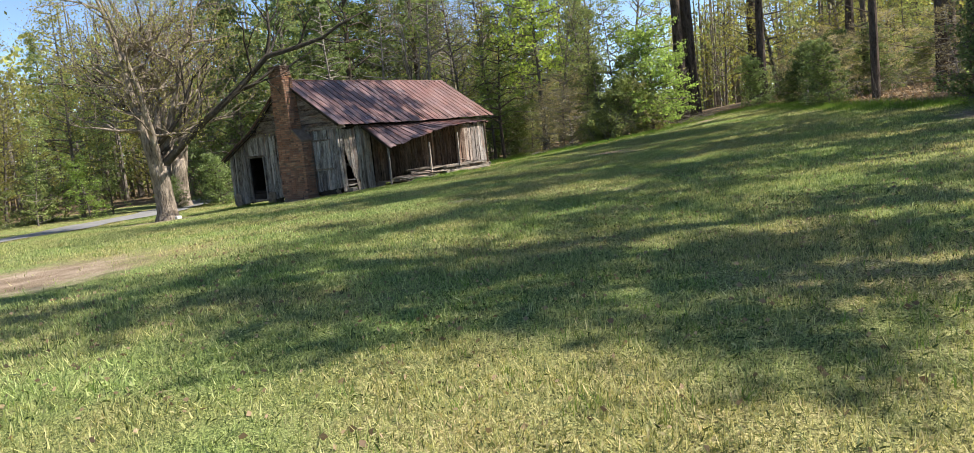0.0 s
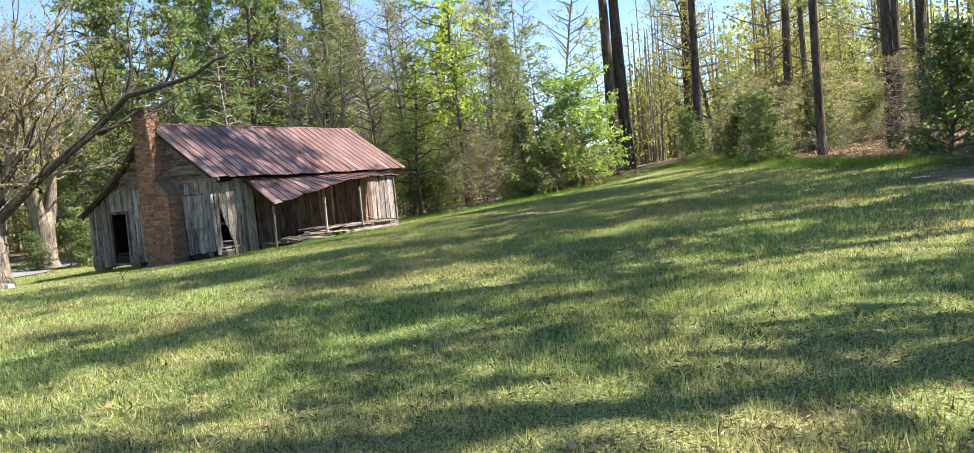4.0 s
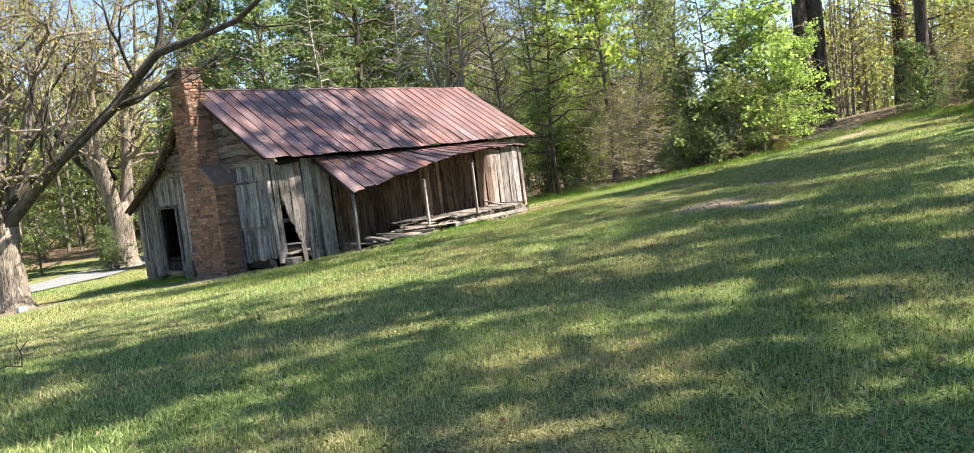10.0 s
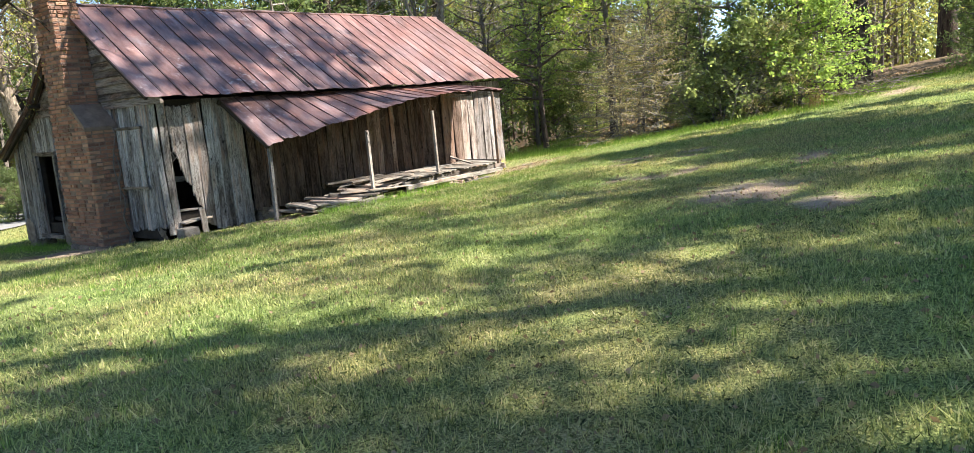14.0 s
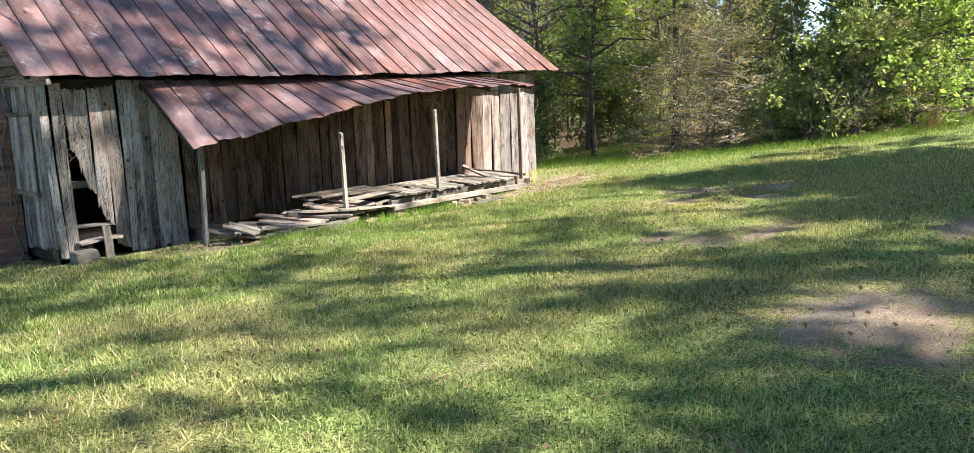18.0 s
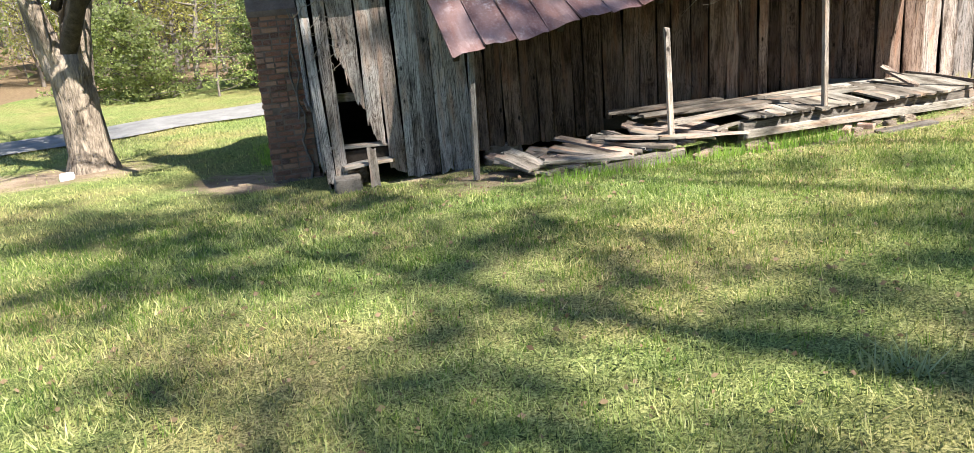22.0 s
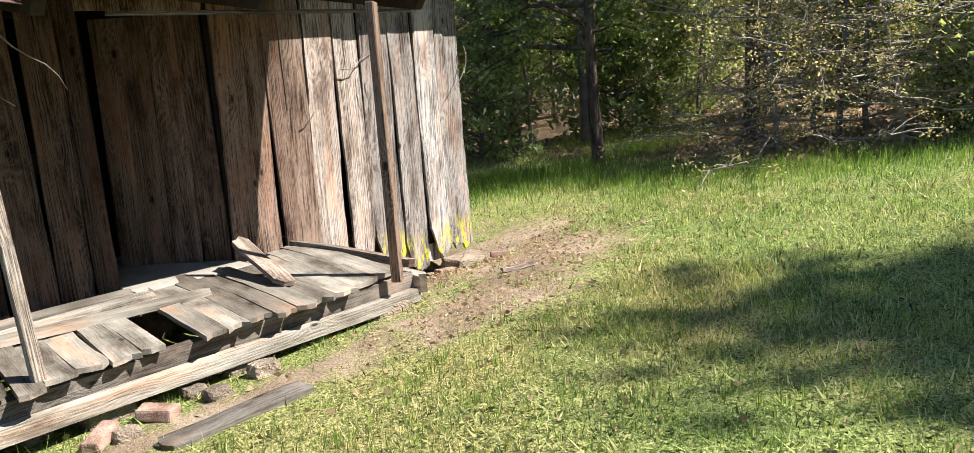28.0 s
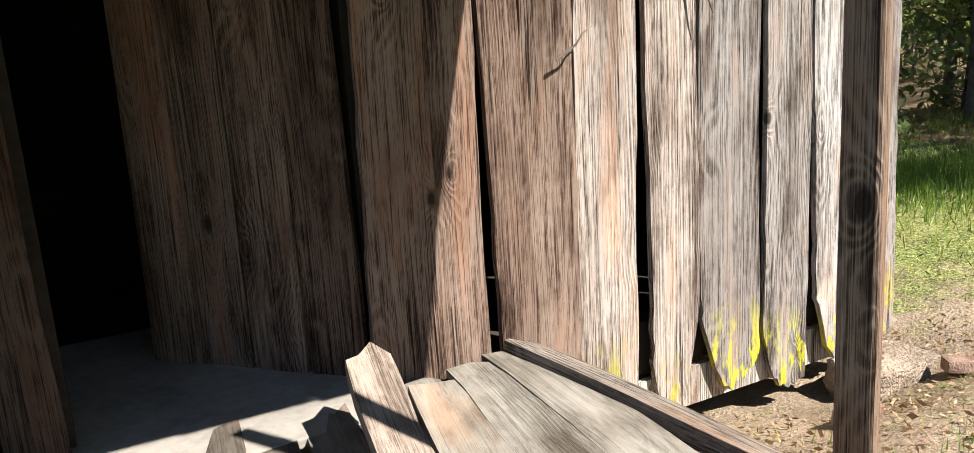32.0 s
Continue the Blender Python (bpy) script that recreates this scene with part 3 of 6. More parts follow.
MOSSY = [(27.3, 11.5, 0.8, 0.45), (26.6, 11.15, 0.5, 0.3), (26.2, 11.9, 0.4, 0.25), (24.2, 9.7, 0.5, 0.3)]


def moss_at(x, y):
    b = np.zeros_like(np.asarray(x, float))
    for cx, cy, rx, ry in MOSSY:
        b = np.maximum(b, np.clip(1.25 - 0.75 * np.sqrt(((x - cx) / rx) ** 2 + ((y - cy) / ry) ** 2), 0, 1))
    return b


LAWN_EDGE = [(-60, -11), (2, -9.5), (10, -7), (18, -4.5), (24, -2.2), (28, 0.5), (34, 3.5), (42, 7), (43, 10.3), (39.5, 11.0), (36.6, 11.7), (35.1, 13.4), (34.8, 16.2), (35.6, 18.4), (36.5, 20.5), (38, 23), (34.0, 27), (33.0, 31), (36, 38.5), (24, 40), (8, 37), (-8, 33), (-60, 28)]


def on_lawn(x, y):
    """Whether a place lies on the open lawn rather than in the woods around it."""
    x, y = np.asarray(x, float), np.asarray(y, float)
    inside = np.zeros(x.shape, bool)
    for (x0, y0), (x1, y1) in zip(LAWN_EDGE, LAWN_EDGE[1:] + LAWN_EDGE[:1]):
        if y0 != y1:
            inside ^= ((y0 > y) != (y1 > y)) & (x < (x1 - x0) * (y - y0) / (y1 - y0) + x0)
    return inside


def woods_at(x, y):
    return 1.0 - on_lawn(x, y).astype(float)


def ground():
    def axis(lo, hi, far0, far1):
        near = np.arange(lo, hi + 0.01, 0.33)
        left = lo - np.geomspace(0.6, lo - far0, 22)[::-1]
        right = hi + np.geomspace(0.6, far1 - hi, 22)
        return np.concatenate([left, near, right])
    xs, ys = axis(-4, 46, -900, 900), axis(-9, 31, -900, 900)
    X, Y = np.meshgrid(xs, ys)
    Z = ground_z(X, Y)
    rs = np.random.RandomState(4)
    Z = Z + rs.normal(0, 0.008, Z.shape) * (np.abs(X - 20) < 30)
    nx, ny = len(xs), len(ys)
    v = np.stack([X.ravel(), Y.ravel(), Z.ravel()], -1)
    idx = np.arange(nx * ny).reshape(ny, nx)
    q = np.stack([idx[:-1, :-1], idx[:-1, 1:], idx[1:, 1:], idx[1:, :-1]], -1).reshape(-1, 4)
    me = bpy.data.meshes.new("ground")
    me.from_pydata(v.tolist(), [], q.tolist())
    me.polygons.foreach_set("use_smooth", [True] * len(me.polygons))
    for key, fn in (("bare", bare_at), ("woods", woods_at), ("moss", moss_at)):
        at = me.attributes.new(key, "FLOAT", "POINT")
        at.data.foreach_set("value", fn(X.ravel(), Y.ravel()).astype(np.float32))
    me.materials.append(LAWN)
    return tagged(new("ground", me), "sloping spring lawn with dry patches and bare earth", "ground", kind="structure")


ground()


def road():
    """A pale driveway that bends past the rear of the house."""
    pts = [(-12, 9), (1, 17.8), (8, 22.6), (12, 25.2), (15, 27.0), (18.5, 28.5), (22.3, 29.6), (25, 31.4), (30, 35), (40, 41), (55, 48)]
    v, f = [], []
    n = 60
    for i in range(n + 1):
        u = i / n * (len(pts) - 1)
        k = min(int(u), len(pts) - 2)
        a, b = Vector((*pts[k], 0)), Vector((*pts[k + 1], 0))
        p = a.lerp(b, u - k)
        side = Vector((-(b - a).y, (b - a).x, 0)).normalized()
        for s in (-1.2, -0.6, 0.0, 0.6, 1.2):
            q = p + side * (s + 0.1 * math.sin(i * 1.3))
            v.append((q.x, q.y, gz(q.x, q.y) + 0.035 + 0.012 * (2 - s * s)))
    for i in range(n):
        for j in range(4):
            a = i * 5 + j
            f.append((a, a + 5, a + 6, a + 1))
    tagged(new("road", mesh_of("road", v, f, ROAD, True)), "narrow pale worn driveway across the grass behind the house", "road", kind="structure")


road()

# ---- the old farmhouse ----
HX0, HX1, HY0, HYR, HY1 = 21.45, 31.05, 17.43, 19.6, 23.1
EAVE_Z, RIDGE_Z = 2.33, 4.12
house = thing("farmhouse", "abandoned weathered board farmhouse with a rusted tin roof", "house", (HX0, HY0, 0))
HOUSE = Matrix.Translation((HX0, HY0, 0))
rng = random.Random(11)


def frame_wall(name, bars, label):
    """The timber frame of one wall: its first bar is the sill, the others are studs and rails of their own. Bars are (x0, x1, y0, y1, z0, z1)."""
    made = None
    for b in bars:
        bv, bf = box_data(*b)
        # painted near-black so that gaps between boards read as unlit inside
        me = mesh_of(name if made is None else "stud", [(x - HX0, y - HY0, z) for x, y, z in bv], bf, NEAR_BLACK)
        if made is None:
            made = part(name, me, house, None, label)
        else:
            part("stud", me, made)
    return made


front = frame_wall("front_wall", [(21.5, 27.9, 17.50, 17.62, 0.16, 0.32), (28.72, 30.95, 17.50, 17.62, 0.1, 0.3), (21.5, 30.95, 17.50, 17.6, 2.14, 2.28), (22.6, 27.86, 17.50, 17.58, 1.15, 1.25), (28.78, 30.95, 17.50, 17.58, 1.15, 1.25)]
                   + [(x, x + 0.1, 17.5, 17.6, 0.3, 2.2) for x in (21.5, 22.5, 23.5, 25.5, 27.84, 28.74, 30.85)], "dark timber frame behind upright boards")


def wall_board(parent, x, z, w, h, mat, y=HY0, lean=0.0, axis="x", th=0.024, **kw):
    """One plank of a wall: its middle at x (front walls) or y (end walls), its foot at z."""
    me = board("board", w, h, th, mat, rng, **kw)
    if axis == "x":
        m = pose(x - HX0, y - HY0, z, 0, lean, 0)
    else:
        m = pose(y - HX0, x - HY0, z, lean, 0, -90)
    return part("board", me, parent, m)


def front_boards():
    x = 21.46
    # corner boards and the jamb beside the torn door
    for w, mat in ((0.11, GREY_WOOD), (0.15, TORN_WOOD)):
        wall_board(front, x + w / 2, -0.05, w - 0.012, 2.29, mat, lean=rng.uniform(-1, 1) - 1.0, rag=0.06)
        x += w
    # torn planks that hang over the doorway
    for w, foot, rag in ((0.12, 1.22, 0.3), (0.17, 0.78, 0.38), (0.18, 0.34, 0.32), (0.19, 0.0, 0.1)):
        wall_board(front, x + w / 2, foot, w - 0.008, 2.22 - foot - rng.uniform(0, 0.05), TORN_WOOD, y=HY0 - 0.015, lean=rng.uniform(-1.0, 0.6), rag=rag, wave=0.008, rows=10, rag_top=0.05, slope=True)
        x += w
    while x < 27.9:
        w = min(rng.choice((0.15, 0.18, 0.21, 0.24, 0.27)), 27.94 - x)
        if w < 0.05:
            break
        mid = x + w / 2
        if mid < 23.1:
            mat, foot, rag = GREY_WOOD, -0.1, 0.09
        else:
            # below the porch roof most boards take the colour with shade painted in
            mat, foot, rag = rng.choice((PORCH_SHADE_WOOD, PORCH_SHADE_WOOD, PORCH_SHADE_WOOD, BROWN_WOOD)), 0.3 if mid > 25 else 0.12, 0.03
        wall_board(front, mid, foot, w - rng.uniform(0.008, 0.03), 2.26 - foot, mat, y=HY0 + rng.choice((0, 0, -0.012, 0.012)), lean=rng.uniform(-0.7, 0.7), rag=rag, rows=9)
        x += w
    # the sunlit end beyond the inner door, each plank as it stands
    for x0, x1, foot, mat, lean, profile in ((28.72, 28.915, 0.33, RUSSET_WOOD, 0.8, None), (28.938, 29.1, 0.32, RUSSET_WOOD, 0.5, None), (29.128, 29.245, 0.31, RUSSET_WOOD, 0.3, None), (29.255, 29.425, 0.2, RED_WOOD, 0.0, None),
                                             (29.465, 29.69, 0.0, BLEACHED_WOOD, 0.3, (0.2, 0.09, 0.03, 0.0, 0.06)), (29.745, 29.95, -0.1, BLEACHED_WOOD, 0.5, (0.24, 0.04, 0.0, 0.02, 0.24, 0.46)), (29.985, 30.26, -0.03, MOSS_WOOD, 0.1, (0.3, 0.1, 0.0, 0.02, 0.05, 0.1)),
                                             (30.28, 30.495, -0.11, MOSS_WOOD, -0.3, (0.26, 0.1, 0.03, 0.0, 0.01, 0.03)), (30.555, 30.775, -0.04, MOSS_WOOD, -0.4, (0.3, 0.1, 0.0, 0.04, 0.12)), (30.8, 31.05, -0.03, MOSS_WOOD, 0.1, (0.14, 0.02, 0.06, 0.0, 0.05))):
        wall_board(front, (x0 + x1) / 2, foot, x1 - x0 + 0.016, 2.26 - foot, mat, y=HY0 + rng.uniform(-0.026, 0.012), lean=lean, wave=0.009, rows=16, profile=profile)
    wall_board(front, 28.32, 2.05, 0.8, 0.21, BROWN_WOOD, y=HY0 + 0.03)


front_boards()
part("sill_board", mesh_of("sill_board", *[[(p[0] - HX0, p[1] - HY0, p[2]) for p in box_data(29.55, 30.72, 17.465, 17.49, -0.06, 0.09)[0]], box_data(29.55, 30.72, 17.465, 17.49, -0.06, 0.09)[1]], PALE_WOOD), front, None, "pale cracked sill board behind rotted plank feet")

gable = frame_wall("gable_wall", [(21.5, 21.62, 17.5, 23.05, -0.1, 0.1), (21.5, 21.6, 17.5, 21.75, 2.15, 2.27), (21.5, 21.6, 19.6, 23.05, 1.45, 1.55)]
                   + [(21.5, 21.6, y, y + 0.1, -0.1, z) for y, z in ((17.5, 2.2), (19.0, 3.2), (21.15, 2.3), (22.08, 1.9), (22.95, 1.5))], "dark timber frame of the end wall")


def roof_z(y):
    """Height of the roof's underside across the house."""
    if y < HYR:
        return RIDGE_Z - (HYR - y) * (RIDGE_Z - EAVE_Z) / (HYR - 17.1)
    if y < 21.5:
        return RIDGE_Z - (y - HYR) * 0.84
    return RIDGE_Z - 1.9 * 0.84 - (y - 21.5) * 0.56


def gable_boards(px, sign, parent):
    y = 17.47
    while y < 23.05:
        w = rng.choice((0.12, 0.15, 0.18, 0.2))
        mid = y + w / 2
        if sign < 0 and 21.24 < mid < 22.06:
            h0 = 1.47
            top = roof_z(mid) - 0.06
            if top - h0 > 0.1:
                wall_board(parent, mid, h0, w - 0.01, top - h0, GREY_WOOD, y=px, axis="y", lean=rng.uniform(-0.5, 0.5))
            y += w
            continue
        foot = 0.1 - 0.075 * (mid - 17.45) + rng.uniform(-0.02, 0.02)
        top = min(2.24, roof_z(mid) - 0.06)
        wall_board(parent, mid, foot, w - 0.014, top - foot, GREY_WOOD, y=px, axis="y", lean=rng.uniform(-0.6, 0.6), rag=0.06)
        y += w


gable_boards(HX0, -1, gable)


def clapboards():
    z = 2.22
    while z < 3.95:
        y0 = HYR - (RIDGE_Z - z) / ((RIDGE_Z - EAVE_Z) / (HYR - 17.1)) + 0.06
        y1 = HYR + (RIDGE_Z - z) / 0.84 - 0.08
        if y1 - y0 < 0.3:
            break
        h = 0.155
        v = [(0, y0, 0), (0, y1, 0), (0, y1 - 0.1, h), (0, y0 + 0.12, h)]
        jit = rng.uniform(-0.012, 0.012)
        front_ = [(-0.05 + jit, y - HY0, z + k + rng.uniform(-0.012, 0.012)) if k == 0 else (-0.008, y - HY0, z + k) for _, y, k in v]
        back = [(0.012, y - HY0, z + k) for _, y, k in v]
        f = [(3, 2, 1, 0), (4, 5, 6, 7), (0, 1, 5, 4), (1, 2, 6, 5), (2, 3, 7, 6), (3, 0, 4, 7)]
        part("clapboard", mesh_of("clapboard", front_ + back, f, CLAP_WOOD), gable)
        z += 0.135


clapboards()

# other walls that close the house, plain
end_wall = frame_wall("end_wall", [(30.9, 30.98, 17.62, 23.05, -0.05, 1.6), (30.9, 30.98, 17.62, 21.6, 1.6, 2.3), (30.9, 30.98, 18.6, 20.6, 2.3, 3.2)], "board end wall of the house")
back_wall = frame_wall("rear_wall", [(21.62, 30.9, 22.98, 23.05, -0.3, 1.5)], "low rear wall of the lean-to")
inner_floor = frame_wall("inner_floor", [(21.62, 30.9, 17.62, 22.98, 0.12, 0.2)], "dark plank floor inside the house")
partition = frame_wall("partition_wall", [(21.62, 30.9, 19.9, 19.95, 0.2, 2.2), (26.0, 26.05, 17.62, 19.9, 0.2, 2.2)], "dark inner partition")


# roofs: sheets of tin with raised seams
def tin_roof(name, corners, count, parent, label, sag=0.02, wavy=0.012, lift=0.0, drop=None):
    """corners: top left, top right, bottom right, bottom left in world metres; cut into strips with rolled seams, each strip a sheet of its own."""
    tl, tr, br, bl = [Vector(c) for c in corners]
    rows = 8
    nrm = ((tr - tl).cross(bl - tl)).normalized()
    if nrm.z < 0:
        nrm = -nrm
    drop = drop or (lambda u: 0.0)

    def edge(u):
        return bl.lerp(br, u) + Vector((0, 0, drop(u)))

    def bar(p, q, half, side):
        """A squared timber from p to q below the sheets."""
        s = side.normalized() * half
        w = [p + s - nrm * 0.025, p - s - nrm * 0.025, p - s - nrm * 0.11, p + s - nrm * 0.11, q + s - nrm * 0.025, q - s - nrm * 0.025, q - s - nrm * 0.11, q + s - nrm * 0.11]
        return [c - Vector((HX0, HY0, 0)) for c in w], [(0, 1, 2, 3), (7, 6, 5, 4), (0, 4, 5, 1), (1, 5, 6, 2), (2, 6, 7, 3), (3, 7, 4, 0)]

    v, f = bar(tl.lerp(bl, 0.02), tr.lerp(br, 0.02), 0.03, bl - tl)
    roof = part(name, mesh_of(name, v, f, NEAR_BLACK), house, None, label)
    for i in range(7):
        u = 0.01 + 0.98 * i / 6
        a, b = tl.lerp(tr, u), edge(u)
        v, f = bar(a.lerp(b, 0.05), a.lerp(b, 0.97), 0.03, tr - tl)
        part("rafter", mesh_of("rafter", v, f, NEAR_BLACK), roof)
    length = (bl - tl).length
    for i in range(count):
        u0, u1 = i / count, (i + 1) / count
        org = tl.lerp(tr, u0)
        cols = [0, 0.006, 0.04, 0.05, 0.3, 0.55, 0.8, 1.0]
        lift_c = [0.0, 0.02, 0.017, 0.0, 0.003, 0.0, 0.003, 0.0]
        v, f = [], []
        ph = rng.uniform(0, 9)
        over = rng.uniform(-0.015, 0.025)
        for r in range(rows + 1):
            w = r / rows
            for c, l in zip(cols, lift_c):
                u = u0 + (u1 - u0) * c
                p = tl.lerp(tr, u).lerp(edge(u), w + (over / length if r == rows else 0))
                dip = -sag * math.sin(math.pi * u) * (0.3 + w) + wavy * math.sin(w * 7 + ph) * 0.3 + (wavy * math.sin(u * 37) * w ** 3)
                if r == rows:
                    dip += wavy * 0.8 * math.sin(c * 6.2 + ph)
                v.append(p + nrm * (l + dip + lift))
        nc = len(cols)
        for r in range(rows):
            for c in range(nc - 1):
                a = r * nc + c
                f.append((a, a + nc, a + nc + 1, a + 1))
        # a thin underside, so that the sheet has thickness
        top_n = len(v)
        v += [p - nrm * 0.004 for p in v[:top_n]]
        f += [tuple(top_n + i2 for i2 in reversed(q)) for q in f[:]]
        for c in range(nc - 1):
            a = rows * nc + c
            f.append((a, top_n + a, top_n + a + 1, a + 1))
        rot = Matrix((((tr - tl).normalized()), ((bl - tl) - (tr - tl).normalized() * (bl - tl).dot((tr - tl).normalized())).normalized(), nrm)).transposed()
        if rot.determinant() < 0:
            rot = Matrix((((tr - tl).normalized()), -((bl - tl) - (tr - tl).normalized() * (bl - tl).dot((tr - tl).normalized())).normalized(), nrm)).transposed()
        m = Matrix.Translation(org) @ rot.to_4x4()
        inv = m.inverted()
        me = mesh_of("tin_sheet", [inv @ p for p in v], f, TIN)
        part("tin_sheet", me, roof, HOUSE.inverted() @ m)
    return roof


main_roof = tin_roof("main_roof", [(21.2, HYR, RIDGE_Z), (31.3, HYR, RIDGE_Z + 0.02), (31.45, 17.08, 2.33), (21.15, 17.05, 2.32)], 29, house, "rusted standing-seam tin roof", 0.03)
rear_roof = tin_roof("rear_roof", [(21.2, HYR + 0.02, RIDGE_Z - 0.012), (31.3, HYR + 0.02, RIDGE_Z), (31.3, 21.5, 2.52), (21.2, 21.5, 2.52)], 12, house, "rear slope of rusted tin")
lean_roof = tin_roof("lean_to_roof", [(21.2, 21.45, 2.52), (31.3, 21.45, 2.52), (31.3, 23.35, 1.46), (21.2, 23.35, 1.46)], 12, house, "low rusted tin roof of the rear lean-to")
porch_roof = tin_roof("porch_roof", [(22.68, 17.32, 2.24), (29.28, 17.36, 2.24), (29.6, 16.15, 2.02), (22.78, 16.2, 1.35)], 20, house, "sagging rusted tin porch roof", 0.0, 0.02,
                      drop=lambda u: min(2.03, 1.35 + 0.168 * 6.8 * u) - 0.05 * math.exp(-((u - 0.6) / 0.08) ** 2) - (1.35 + 0.67 * u))
# ridge cap
v, f = [], []
tube(v, f, [(x, HYR + 0.01 - HY0, RIDGE_Z + 0.01 + 0.01 * math.sin(x * 2)) for x in [i * 0.6 - 0.3 for i in range(18)]], [0.035] * 18, 6)
part("ridge_cap", mesh_of("ridge_cap", v, f, TIN, True), house)

# chimney
chimney = thing("chimney", "tall leaning red brick chimney with worn mortar on a stone base", "chimney", (21.15, 19.3, -0.3))
CH = Matrix.Translation((21.15, 19.3, -0.3)).inverted()


def chimney_size(z):
    """x0, x1, y0, y1 of the chimney at a height."""
    if z < 1.85:
        return 20.88, 21.44, 18.62, 19.84
    if z < 2.25:
        k = (z - 1.85) / 0.4
        return 20.88, 21.44, 18.62 + 0.42 * k, 19.84
    k = (z - 2.25) / 2.4
    return 20.88, 21.44 - 0.1 * k, 19.04 + 0.2 * k, 19.84


def chimney_core():
    zs = [-0.45, 0.3, 1.0, 1.85, 2.05, 2.25, 3.0, 3.8, 4.62]
    v, f = [], []
    for z in zs:
        x0, x1, y0, y1 = chimney_size(z)
        for x, y in ((x0 + .012, y0 + .012), (x1, y0 + .012), (x1, y1 - .012), (x0 + .012, y1 - .012)):
            v.append(CH @ Vector((x, y, z)))
    for i in range(len(zs) - 1):
        for j in range(4):
            a, b = i * 4 + j, i * 4 + (j + 1) % 4
            f.append((a, b, b + 4, a + 4))
    f.append(tuple((len(zs) - 1) * 4 + j for j in range(4)))
    return part("core", mesh_of("core", v, f, MORTAR), chimney, None, "worn lime mortar")


core = chimney_core()
v = [(20.86, 18.6, 1.86), (21.44, 18.6, 1.86), (21.44, 19.06, 2.28), (20.86, 19.06, 2.28), (20.86, 18.6, 1.93), (21.44, 18.6, 1.93), (21.44, 19.03, 2.34), (20.86, 19.03, 2.34)]
part("shoulder_cap", mesh_of("shoulder_cap", [CH @ Vector(p) for p in v], [(3, 2, 1, 0), (4, 5, 6, 7), (0, 1, 5, 4), (1, 2, 6, 5), (2, 3, 7, 6), (3, 0, 4, 7)], MORTAR), chimney, None, "pale mortar cap on the chimney shoulder")

# ---- bricks of the chimney ----
def brick_mesh(l, h, d):
    bm = bmesh.new()
    bmesh.ops.create_cube(bm, size=1.0)
    for v in bm.verts:
        v.co = Vector((v.co.x * l, v.co.y * d, v.co.z * h)) * rng.uniform(0.96, 1.0)
    bmesh.ops.bevel(bm, geom=[e for e in bm.edges if all(v.co.y < 0 for v in e.verts)], offset=0.006, segments=1, affect="EDGES")
    me = bpy.data.meshes.new("brick")
    bm.to_mesh(me)
    bm.free()
    me.materials.append(BRICK)
    return me


STRETCHERS = [brick_mesh(0.194, 0.053, 0.09) for _ in range(4)]
HEADERS = [brick_mesh(0.093, 0.053, 0.09) for _ in range(3)]
HALVES = [brick_mesh(0.142, 0.052, 0.09) for _ in range(2)]


def lay_bricks():
    placed = []
    course = 0.07
    z = -0.12
    row = 0
    while z < 4.62:
        x0, x1, y0, y1 = chimney_size(z)
        for face in ("x", "y"):
            lo, hi = (y0, y1) if face == "x" else (x0, x1)
            u = lo + (0.0 if row % 2 else -0.1)
            while u < hi - 0.02:
                header = row % 6 == 3 or rng.random() < 0.12
                ln = 0.105 if header else 0.21
                a, b = max(u, lo), min(u + ln, hi)
                u += ln
                if b - a < 0.05 or rng.random() < 0.012:
                    continue
                me = rng.choice(HEADERS if b - a < 0.12 else HALVES if b - a < 0.17 else STRETCHERS)
                proud = rng.uniform(-0.02, 0.012)
                mid = (a + b) / 2
                if face == "x":
                    m = pose(x0 + 0.045 + proud, mid, z + rng.uniform(-0.003, 0.003), rng.uniform(-1, 1), rng.uniform(-2, 2), -90 + rng.uniform(-1, 1))
                else:
                    m = pose(mid, y0 + 0.045 + proud, z + rng.uniform(-0.003, 0.003), rng.uniform(-1, 1), rng.uniform(-2, 2), rng.uniform(-1, 1))
                placed.append((z, me, CH @ m))
        z += course
        row += 1
    placed.sort(key=lambda p: p[0])
    for _, me, m in placed[:300]:
        part("brick", me, core, m)
    v, f = [], []
    for _, me, m in placed[300:]:
        k = len(v)
        v += [m @ w.co for w in me.vertices]
        f += [tuple(i + k for i in p.vertices) for p in me.polygons]
    part("upper_bricks", mesh_of("upper_bricks", v, f, BRICK_HIGH), chimney, None, "weathered orange-red upper bricks", "stuff")


def brick_high():
    """The same old brick, varied island by island."""
    m = BRICK.copy()
    m.name = "old_red_brick_joined"
    t = m.node_tree
    g = t.nodes.new("ShaderNodeNewGeometry")
    for n in list(t.nodes):
        if n.bl_idname == "ShaderNodeObjectInfo":
            for l in list(n.outputs["Random"].links):
                t.links.new(g.outputs["Random Per Island"], l.to_socket)
    return m


BRICK_HIGH = brick_high()
lay_bricks()


